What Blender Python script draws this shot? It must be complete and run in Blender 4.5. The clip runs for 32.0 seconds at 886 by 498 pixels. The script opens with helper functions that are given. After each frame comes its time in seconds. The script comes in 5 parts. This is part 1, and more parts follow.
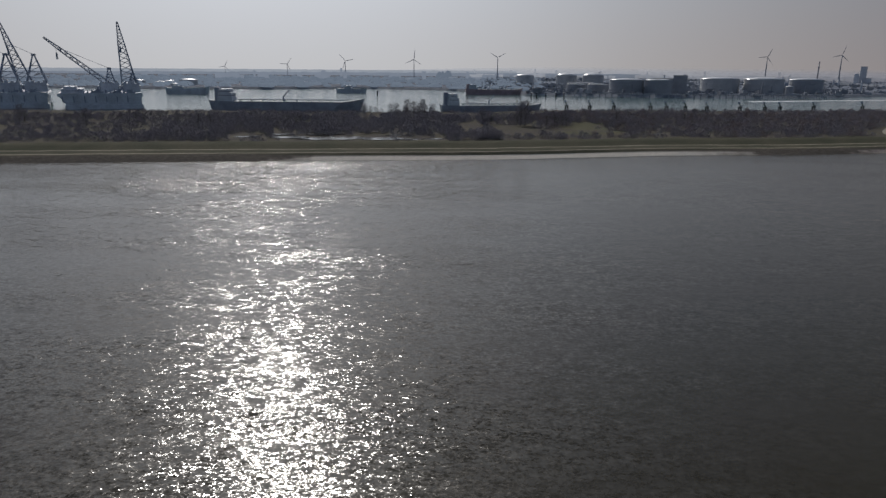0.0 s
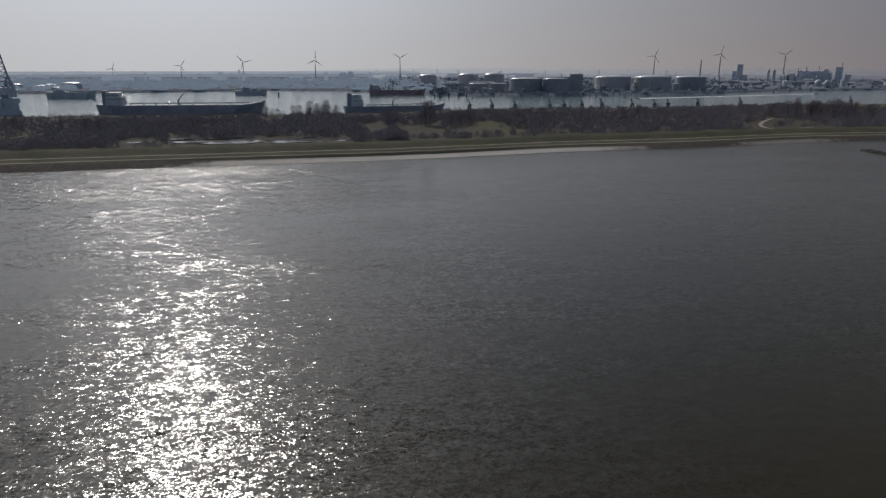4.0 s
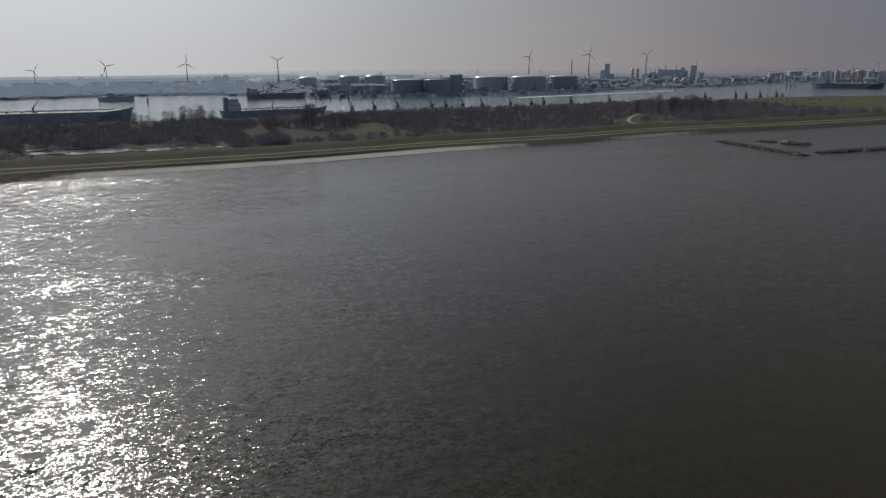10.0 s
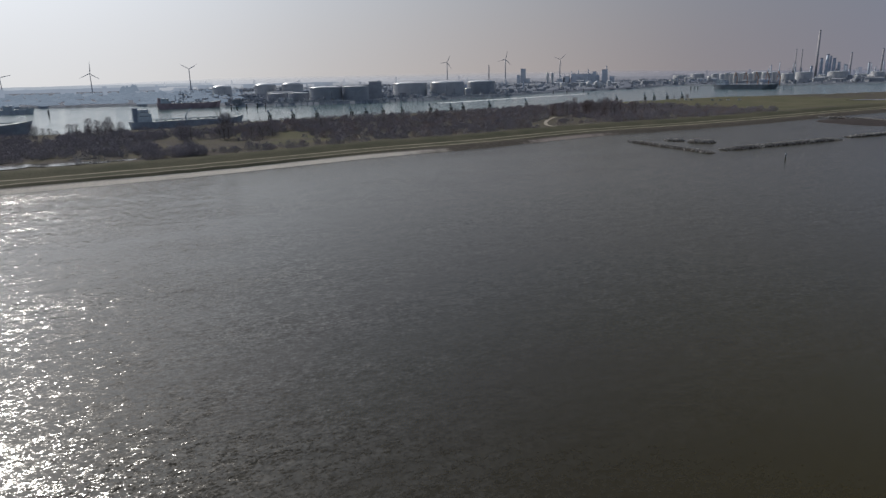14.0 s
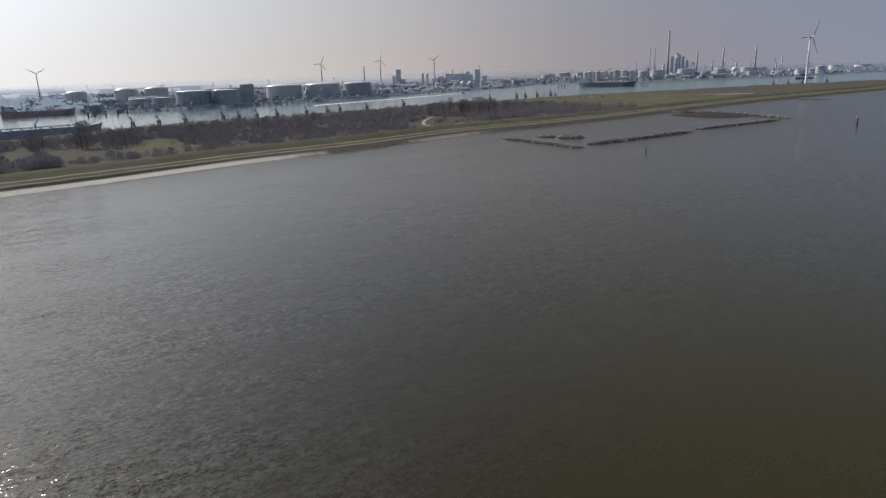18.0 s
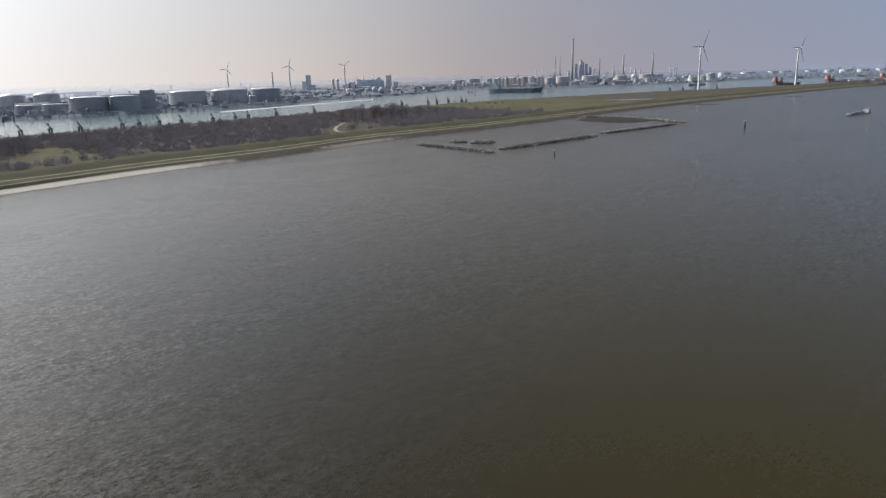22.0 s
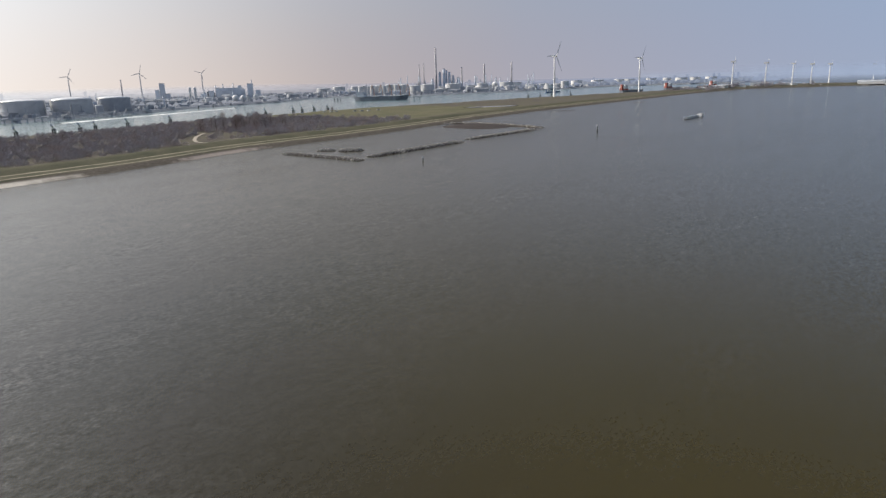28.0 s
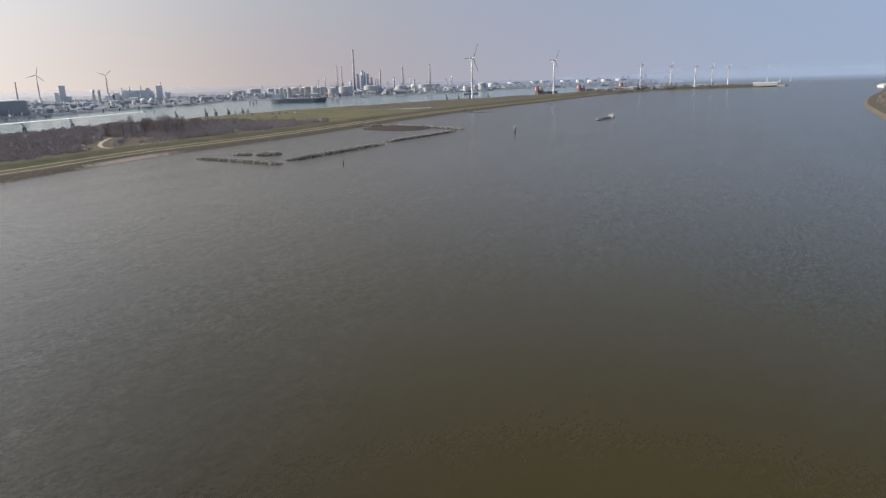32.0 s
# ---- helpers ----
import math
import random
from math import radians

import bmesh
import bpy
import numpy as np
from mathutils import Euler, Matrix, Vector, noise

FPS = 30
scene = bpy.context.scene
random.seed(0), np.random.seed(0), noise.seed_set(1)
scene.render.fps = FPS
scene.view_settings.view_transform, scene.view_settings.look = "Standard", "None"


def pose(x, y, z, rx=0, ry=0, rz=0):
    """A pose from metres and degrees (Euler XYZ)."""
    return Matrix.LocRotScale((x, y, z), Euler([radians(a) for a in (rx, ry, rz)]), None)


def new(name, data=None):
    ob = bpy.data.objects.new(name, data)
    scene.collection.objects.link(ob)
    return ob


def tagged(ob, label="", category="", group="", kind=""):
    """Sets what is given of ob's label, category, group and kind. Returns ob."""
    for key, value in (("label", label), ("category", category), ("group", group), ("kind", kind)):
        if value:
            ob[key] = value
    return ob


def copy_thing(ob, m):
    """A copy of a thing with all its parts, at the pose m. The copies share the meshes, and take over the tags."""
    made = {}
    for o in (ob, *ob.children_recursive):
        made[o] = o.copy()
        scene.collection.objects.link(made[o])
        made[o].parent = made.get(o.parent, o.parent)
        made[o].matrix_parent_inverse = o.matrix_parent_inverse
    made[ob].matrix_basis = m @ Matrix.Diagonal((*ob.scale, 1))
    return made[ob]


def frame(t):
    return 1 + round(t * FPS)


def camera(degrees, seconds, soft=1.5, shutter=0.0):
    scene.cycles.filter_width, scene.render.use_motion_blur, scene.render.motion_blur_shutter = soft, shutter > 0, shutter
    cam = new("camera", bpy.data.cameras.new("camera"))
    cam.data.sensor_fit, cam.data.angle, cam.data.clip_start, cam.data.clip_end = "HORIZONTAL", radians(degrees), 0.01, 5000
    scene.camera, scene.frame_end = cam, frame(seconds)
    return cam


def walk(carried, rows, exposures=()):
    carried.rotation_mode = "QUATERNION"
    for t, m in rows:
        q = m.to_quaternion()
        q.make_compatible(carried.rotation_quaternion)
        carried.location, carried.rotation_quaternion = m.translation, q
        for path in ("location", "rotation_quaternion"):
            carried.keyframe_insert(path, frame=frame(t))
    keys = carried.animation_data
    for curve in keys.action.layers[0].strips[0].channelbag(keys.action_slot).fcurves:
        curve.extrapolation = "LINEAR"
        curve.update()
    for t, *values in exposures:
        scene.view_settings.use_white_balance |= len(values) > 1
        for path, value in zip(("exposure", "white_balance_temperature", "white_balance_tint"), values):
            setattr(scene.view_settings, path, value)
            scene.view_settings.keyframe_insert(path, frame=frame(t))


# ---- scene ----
# The eye hovers over a river and turns slowly. World: x along the far shore, y across the river, z = 0 the water.
cam = camera(67.6, 32.0, soft=1.4)
EYE = 40.0
ROWS = [
    (0.0, 0.00, -15.25, 0.64),
    (0.5, 1.31, -15.29, 0.76),
    (1.0, 2.77, -15.26, 0.64),
    (1.5, 4.07, -15.19, 0.50),
    (2.0, 5.19, -15.17, 0.45),
    (2.5, 5.84, -15.18, 0.37),
    (3.0, 6.45, -15.19, 0.38),
    (3.5, 7.08, -15.19, 0.30),
    (5.5, 11.43, -15.07, -0.03),
    (6.0, 12.16, -15.07, -0.06),
    (6.5, 12.60, -15.05, -0.13),
    (7.0, 13.39, -15.07, -0.14),
    (7.5, 14.11, -15.05, -0.22),
    (8.0, 14.73, -15.04, -0.24),
    (8.5, 15.33, -15.04, -0.26),
    (9.0, 16.25, -15.03, -0.37),
    (9.5, 17.12, -15.06, -0.33),
    (10.0, 17.80, -15.06, -0.43),
    (10.5, 18.49, -15.03, -0.50),
    (11.0, 19.13, -14.98, -0.54),
    (11.5, 19.87, -14.95, -0.63),
    (12.0, 20.79, -14.90, -0.75),
    (12.5, 21.68, -14.87, -0.86),
    (13.0, 22.53, -14.81, -0.97),
    (13.5, 23.43, -14.73, -1.08),
    (14.0, 24.40, -14.64, -1.18),
    (14.5, 25.59, -14.61, -1.31),
    (15.0, 27.24, -14.64, -1.42),
    (15.5, 28.79, -14.70, -1.53),
    (17.5, 33.77, -14.80, -1.86),
    (18.0, 34.62, -14.82, -1.89),
    (18.5, 36.20, -14.85, -1.94),
    (19.0, 37.57, -14.85, -1.94),
    (19.5, 38.48, -14.84, -1.94),
    (20.0, 39.50, -14.80, -1.85),
    (20.5, 39.92, -14.72, -1.84),
    (21.0, 40.21, -14.63, -1.74),
    (21.5, 41.22, -14.61, -1.74),
    (22.0, 42.11, -14.56, -1.72),
    (22.5, 43.07, -14.60, -1.74),
    (23.0, 44.05, -14.57, -1.72),
    (23.5, 44.90, -14.52, -1.65),
    (24.0, 45.79, -14.41, -1.60),
    (24.5, 46.59, -14.30, -1.64),
    (25.0, 47.58, -14.19, -1.62),
    (25.5, 48.60, -14.08, -1.56),
    (27.5, 52.65, -14.21, -1.72),
    (28.0, 53.38, -14.25, -1.75),
    (28.5, 54.11, -14.24, -1.71),
    (29.0, 54.89, -14.24, -1.68),
    (29.5, 55.71, -14.29, -1.70),
    (30.0, 56.64, -14.25, -1.76),
    (30.5, 57.41, -14.28, -1.73),
    (31.0, 58.31, -14.28, -1.70),
    (31.5, 59.22, -14.29, -1.75),
    (32.0, 60.20, -14.28, -1.77),
]
# exposure and white balance follow the glare: (seconds, stops, kelvin, tint)
EXPOSE = [(0.0, -0.73, 6390, 12), (6.0, -0.78, 6390, 12), (10.0, -0.66, 6410, 11), (13.0, -0.35, 6430, 11), (19.0, 0.22, 6600, 11), (25.0, 0.54, 6790, 11), (32.0, 0.71, 6930, 11)]
walk(cam, [(t, pose(0, 0, EYE, 0, 0, -az) @ pose(0, 0, 0, 90 + el) @ pose(0, 0, 0, 0, 0, ro)) for t, az, el, ro in ROWS], EXPOSE)

# ---------------------------------------------------------------- light
SKY = 0.07
SUN_AZ, SUN_EL = radians(-15.8), radians(35.0)
world = bpy.data.worlds.new("sky")
scene.world = world
world.use_nodes = True
wn = world.node_tree
wn.nodes.clear()
sky = wn.nodes.new("ShaderNodeTexSky")
sky.sky_type = "NISHITA"
sky.sun_disc = False
sky.sun_elevation, sky.sun_rotation = SUN_EL, SUN_AZ
sky.air_density, sky.dust_density, sky.ozone_density = 1.0, 1.5, 1.0
sky.altitude = 0
# low haze: a pale veil along the horizon, warm and bright towards the sun, blue away from it
N, K = wn.nodes.new, wn.links.new
where = N("ShaderNodeTexCoord")
dot = N("ShaderNodeVectorMath")
dot.operation = "DOT_PRODUCT"
dot.inputs[1].default_value = (math.sin(SUN_AZ), math.cos(SUN_AZ), 0.0)
K(where.outputs["Generated"], dot.inputs[0])
toward = N("ShaderNodeMapRange")
toward.inputs["From Min"].default_value, toward.inputs["From Max"].default_value = -1.0, 1.0
K(dot.outputs["Value"], toward.inputs["Value"])
HAZE_LOW = ((0.0, (0.40, 0.43, 0.48)), (0.2, (0.22, 0.29, 0.41)), (0.36, (0.19, 0.255, 0.38)), (0.62, (0.245, 0.243, 0.29)), (0.74, (0.285, 0.264, 0.28)), (0.83, (0.415, 0.37, 0.355)), (0.93, (0.52, 0.48, 0.45)), (1.0, (0.68, 0.66, 0.63)))
HAZE_HIGH = ((0.0, (0.38, 0.42, 0.49)), (0.2, (0.20, 0.285, 0.43)), (0.36, (0.175, 0.25, 0.395)), (0.62, (0.215, 0.235, 0.30)), (0.74, (0.255, 0.262, 0.305)), (0.83, (0.35, 0.345, 0.365)), (0.93, (0.46, 0.46, 0.475)), (1.0, (0.62, 0.63, 0.65)))


def haze_ramp(stops):
    """The colour of the haze by the bearing from the sun."""
    ramp = N("ShaderNodeValToRGB")
    ramp.color_ramp.interpolation = "B_SPLINE"
    while len(ramp.color_ramp.elements) < len(stops):
        ramp.color_ramp.elements.new(0.5)
    for e, (at, col) in zip(ramp.color_ramp.elements, stops):
        e.position, e.color = at, (*col, 1)
    K(toward.outputs[0], ramp.inputs[0])
    return ramp


haze_low, haze_high = haze_ramp(HAZE_LOW), haze_ramp(HAZE_HIGH)
high = N("ShaderNodeSeparateXYZ")
K(where.outputs["Generated"], high.inputs[0])
veil = N("ShaderNodeMapRange")
veil.interpolation_type = "SMOOTHSTEP"
veil.inputs["From Min"].default_value, veil.inputs["From Max"].default_value = 0.0, 0.6
veil.inputs["To Min"].default_value, veil.inputs["To Max"].default_value = 1.0, 0.0
K(high.outputs["Z"], veil.inputs["Value"])
lift, haze = N("ShaderNodeMapRange"), N("ShaderNodeMix")
lift.inputs["From Min"].default_value, lift.inputs["From Max"].default_value = 0.008, 0.11
K(high.outputs["Z"], lift.inputs["Value"])
haze.data_type = "RGBA"
K(lift.outputs[0], haze.inputs["Factor"])
K(haze_low.outputs[0], haze.inputs["A"])
K(haze_high.outputs[0], haze.inputs["B"])
air = N("ShaderNodeVectorMath")
air.operation = "SCALE"
air.inputs["Scale"].default_value = SKY
K(sky.outputs[0], air.inputs[0])
blend = N("ShaderNodeMix")
blend.data_type = "RGBA"
K(veil.outputs[0], blend.inputs["Factor"])
K(air.outputs[0], blend.inputs["A"])
K(haze.outputs["Result"], blend.inputs["B"])
# the glow of hazy air round the sun
near = N("ShaderNodeVectorMath")
near.operation = "DOT_PRODUCT"
near.inputs[1].default_value = (math.sin(SUN_AZ) * math.cos(SUN_EL), math.cos(SUN_AZ) * math.cos(SUN_EL), math.sin(SUN_EL))
K(where.outputs["Generated"], near.inputs[0])
clip = N("ShaderNodeMath")
clip.operation = "MAXIMUM"
clip.inputs[1].default_value = 0.0
K(near.outputs["Value"], clip.inputs[0])
glow = None
for exponent, tone in ((12.0, (0.8, 0.82, 0.83)), (4.0, (0.34, 0.405, 0.48))):
    power, lobe = N("ShaderNodeMath"), N("ShaderNodeVectorMath")
    power.operation, lobe.operation = "POWER", "SCALE"
    power.inputs[1].default_value = exponent
    lobe.inputs[0].default_value = tone
    K(clip.outputs[0], power.inputs[0])
    K(power.outputs[0], lobe.inputs["Scale"])
    if glow is None:
        glow = lobe.outputs[0]
    else:
        aureole = N("ShaderNodeVectorMath")
        K(glow, aureole.inputs[0])
        K(lobe.outputs[0], aureole.inputs[1])
        glow = aureole.outputs[0]
total = N("ShaderNodeVectorMath")
total.operation = "ADD"
K(blend.outputs["Result"], total.inputs[0])
K(glow, total.inputs[1])
back = N("ShaderNodeBackground")
wout = N("ShaderNodeOutputWorld")
K(total.outputs[0], back.inputs[0])
K(back.outputs[0], wout.inputs[0])
lamp = bpy.data.lights.new("sun", "SUN")
lamp.energy, lamp.angle, lamp.color = 3.5, radians(0.6), (1.0, 0.95, 0.87)
sun = new("sun", lamp)
sun_dir = Vector((math.sin(SUN_AZ) * math.cos(SUN_EL), math.cos(SUN_AZ) * math.cos(SUN_EL), math.sin(SUN_EL)))
sun.matrix_world = Matrix.Translation(sun_dir * 900) @ sun_dir.to_track_quat("Z", "Y").to_matrix().to_4x4()


# ---------------------------------------------------------------- materials
def material(name, color, rough=0.7, metal=0.0, vary=0.25, size=4.0, bump=0.0, fine=0.25, second=None, per_object=0.0, spec=0.3):
    """A procedural surface: base colour mottled at two scales, a second colour in patches, a fine relief."""
    m = bpy.data.materials.new(name)
    m.use_nodes = True
    nt = m.node_tree
    nt.nodes.clear()
    out = nt.nodes.new("ShaderNodeOutputMaterial")
    bsdf = nt.nodes.new("ShaderNodeBsdfPrincipled")
    nt.links.new(bsdf.outputs[0], out.inputs[0])
    bsdf.inputs["Roughness"].default_value, bsdf.inputs["Metallic"].default_value = rough, metal
    bsdf.inputs["Specular IOR Level"].default_value = spec
    geo = nt.nodes.new("ShaderNodeNewGeometry")
    big = nt.nodes.new("ShaderNodeTexNoise")
    big.inputs["Scale"].default_value, big.inputs["Detail"].default_value = 1.0 / size, 4.0
    small = nt.nodes.new("ShaderNodeTexNoise")
    small.inputs["Scale"].default_value, small.inputs["Detail"].default_value = 1.0 / fine, 3.0
    for n in (big, small):
        nt.links.new(geo.outputs["Position"], n.inputs["Vector"])
    ramp = nt.nodes.new("ShaderNodeMapRange")
    ramp.inputs["From Min"].default_value, ramp.inputs["From Max"].default_value = 0.35, 0.65
    nt.links.new(big.outputs["Fac"], ramp.inputs["Value"])
    mix = nt.nodes.new("ShaderNodeMix")
    mix.data_type = "RGBA"
    mix.inputs["A"].default_value = (*color, 1)
    mix.inputs["B"].default_value = (*(second or [c * (1 - vary) for c in color]), 1)
    nt.links.new(ramp.outputs[0], mix.inputs["Factor"])
    hsv = nt.nodes.new("ShaderNodeHueSaturation")
    val = nt.nodes.new("ShaderNodeMapRange")
    val.inputs["From Min"].default_value, val.inputs["From Max"].default_value = 0.3, 0.7
    val.inputs["To Min"].default_value, val.inputs["To Max"].default_value = 1 - vary * 0.6, 1 + vary * 0.6
    nt.links.new(small.outputs["Fac"], val.inputs["Value"])
    last = val.outputs[0]
    if per_object:
        info = nt.nodes.new("ShaderNodeObjectInfo")
        sp = nt.nodes.new("ShaderNodeMapRange")
        sp.inputs["To Min"].default_value, sp.inputs["To Max"].default_value = 1 - per_object, 1 + per_object
        nt.links.new(info.outputs["Random"], sp.inputs["Value"])
        mul = nt.nodes.new("ShaderNodeMath")
        mul.operation = "MULTIPLY"
        nt.links.new(last, mul.inputs[0])
        nt.links.new(sp.outputs[0], mul.inputs[1])
        last = mul.outputs[0]
    nt.links.new(last, hsv.inputs["Value"])
    nt.links.new(mix.outputs["Result"], hsv.inputs["Color"])
    nt.links.new(hsv.outputs[0], bsdf.inputs["Base Color"])
    if bump:
        b = nt.nodes.new("ShaderNodeBump")
        b.inputs["Strength"].default_value, b.inputs["Distance"].default_value = 1.0, bump
        nt.links.new(small.outputs["Fac"], b.inputs["Height"])
        nt.links.new(b.outputs[0], bsdf.inputs["Normal"])
    return m


def water_material(name, deep, pale, wave, rough, east_tone):
    m = bpy.data.materials.new(name)
    m.use_nodes = True
    nt = m.node_tree
    nt.nodes.clear()
    N, K = nt.nodes.new, nt.links.new
    out, bsdf = N("ShaderNodeOutputMaterial"), N("ShaderNodeBsdfPrincipled")
    K(bsdf.outputs[0], out.inputs[0])
    bsdf.inputs["IOR"].default_value = 1.33
    geo = N("ShaderNodeNewGeometry")
    # silt clouds in the brown water
    silt = N("ShaderNodeTexNoise")
    silt.inputs["Scale"].default_value, silt.inputs["Detail"].default_value = 0.006, 5.0
    K(geo.outputs["Position"], silt.inputs["Vector"])
    mix = N("ShaderNodeMix")
    mix.data_type = "RGBA"
    mix.inputs["A"].default_value, mix.inputs["B"].default_value = (*deep, 1), (*pale, 1)
    K(silt.outputs["Fac"], mix.inputs["Factor"])
    # the base colour passes to a second tone towards the east and near bank
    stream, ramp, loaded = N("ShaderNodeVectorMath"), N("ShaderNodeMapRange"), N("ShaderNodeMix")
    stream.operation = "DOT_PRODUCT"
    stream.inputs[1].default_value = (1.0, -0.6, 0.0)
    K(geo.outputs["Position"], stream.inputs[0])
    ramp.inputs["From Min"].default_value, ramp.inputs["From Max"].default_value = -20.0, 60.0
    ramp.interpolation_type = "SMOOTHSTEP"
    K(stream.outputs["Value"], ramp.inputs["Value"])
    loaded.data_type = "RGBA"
    loaded.inputs["B"].default_value = (*east_tone, 1)
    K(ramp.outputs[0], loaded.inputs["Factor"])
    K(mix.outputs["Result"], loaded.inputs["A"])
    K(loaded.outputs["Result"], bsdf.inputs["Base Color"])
    # wind patches: rougher and smoother areas, drawn out along the river
    stretch = N("ShaderNodeMapping")
    stretch.inputs["Scale"].default_value = (0.011, 0.042, 1)
    stretch.inputs["Rotation"].default_value = (0, 0, radians(-8))
    K(geo.outputs["Position"], stretch.inputs["Vector"])
    wind = N("ShaderNodeTexNoise")
    wind.inputs["Scale"].default_value, wind.inputs["Detail"].default_value = 1.0, 7.0
    wind.inputs["Roughness"].default_value = 0.62
    K(stretch.outputs[0], wind.inputs["Vector"])
    amount = N("ShaderNodeMapRange")
    amount.inputs["From Min"].default_value, amount.inputs["From Max"].default_value = 0.40, 0.64
    amount.inputs["To Min"].default_value, amount.inputs["To Max"].default_value = 0.52 * wave, 1.25 * wave
    K(wind.outputs["Fac"], amount.inputs["Value"])
    # wavelets: the slope of the water at four sizes, crests lying across the wind
    slope = None
    for scale, weight, turn, squash in ((0.3, 0.16, 15, 0.4), (0.85, 0.40, -12, 0.55), (2.0, 0.64, 22, 0.7), (4.4, 0.60, -30, 0.8)):
        mp, tex, off, mul = N("ShaderNodeMapping"), N("ShaderNodeTexNoise"), N("ShaderNodeVectorMath"), N("ShaderNodeVectorMath")
        mp.inputs["Rotation"].default_value = (0, 0, radians(turn))
        mp.inputs["Scale"].default_value = (scale * squash, scale, scale)
        K(geo.outputs["Position"], mp.inputs["Vector"])
        tex.inputs["Scale"].default_value, tex.inputs["Detail"].default_value = 1.0, 1.5
        K(mp.outputs[0], tex.inputs["Vector"])
        off.operation, mul.operation = "SUBTRACT", "MULTIPLY"
        off.inputs[1].default_value = (0.5, 0.5, 0.5)
        mul.inputs[1].default_value = (weight * 0.85, weight, 0.0)
        K(tex.outputs["Color"], off.inputs[0])
        K(off.outputs[0], mul.inputs[0])
        if slope is None:
            slope = mul.outputs[0]
        else:
            add = N("ShaderNodeVectorMath")
            K(slope, add.inputs[0])
            K(mul.outputs[0], add.inputs[1])
            slope = add.outputs[0]
    # the wind drops towards the east, in the lee of the land
    xyz, lee, calm = N("ShaderNodeSeparateXYZ"), N("ShaderNodeMapRange"), N("ShaderNodeMath")
    K(geo.outputs["Position"], xyz.inputs[0])
    lee.inputs["From Min"].default_value, lee.inputs["From Max"].default_value = 0.0, 50.0
    lee.inputs["To Min"].default_value, lee.inputs["To Max"].default_value = 1.0, 0.25
    lee.interpolation_type = "SMOOTHSTEP"
    K(xyz.outputs["X"], lee.inputs["Value"])
    open_reach, both = N("ShaderNodeMapRange"), N("ShaderNodeMath")
    open_reach.inputs["From Min"].default_value, open_reach.inputs["From Max"].default_value = 130.0, 420.0
    open_reach.inputs["To Min"].default_value, open_reach.inputs["To Max"].default_value = 0.0, 0.45
    K(xyz.outputs["X"], open_reach.inputs["Value"])
    both.operation = "ADD"
    K(lee.outputs[0], both.inputs[0])
    K(open_reach.outputs[0], both.inputs[1])
    # a breeze ruffles the water under the far shore
    breeze, ruffled = N("ShaderNodeMapRange"), N("ShaderNodeMath")
    breeze.inputs["From Min"].default_value, breeze.inputs["From Max"].default_value = 190.0, 235.0
    breeze.inputs["To Min"].default_value, breeze.inputs["To Max"].default_value = 1.0, 1.55
    breeze.interpolation_type, ruffled.operation = "SMOOTHSTEP", "MULTIPLY"
    K(xyz.outputs["Y"], breeze.inputs["Value"])
    K(amount.outputs[0], ruffled.inputs[0])
    K(breeze.outputs[0], ruffled.inputs[1])
    calm.operation = "MULTIPLY"
    K(ruffled.outputs[0], calm.inputs[0])
    K(both.outputs[0], calm.inputs[1])
    scaled, tilt, unit = N("ShaderNodeVectorMath"), N("ShaderNodeVectorMath"), N("ShaderNodeVectorMath")
    scaled.operation, unit.operation = "SCALE", "NORMALIZE"
    K(slope, scaled.inputs[0])
    K(calm.outputs[0], scaled.inputs["Scale"])
    K(geo.outputs["Normal"], tilt.inputs[0])
    K(scaled.outputs[0], tilt.inputs[1])
    K(tilt.outputs[0], unit.inputs[0])
    K(unit.outputs[0], bsdf.inputs["Normal"])
    # there the ripples are too fine to tell apart and only dull the shine
    dull = N("ShaderNodeMapRange")
    dull.inputs["From Min"].default_value, dull.inputs["From Max"].default_value = 5.0, 60.0
    dull.inputs["To Min"].default_value, dull.inputs["To Max"].default_value = rough, rough * 1.3
    dull.interpolation_type = "SMOOTHSTEP"
    K(xyz.outputs["X"], dull.inputs["Value"])
    K(dull.outputs[0], bsdf.inputs["Roughness"])
    return m


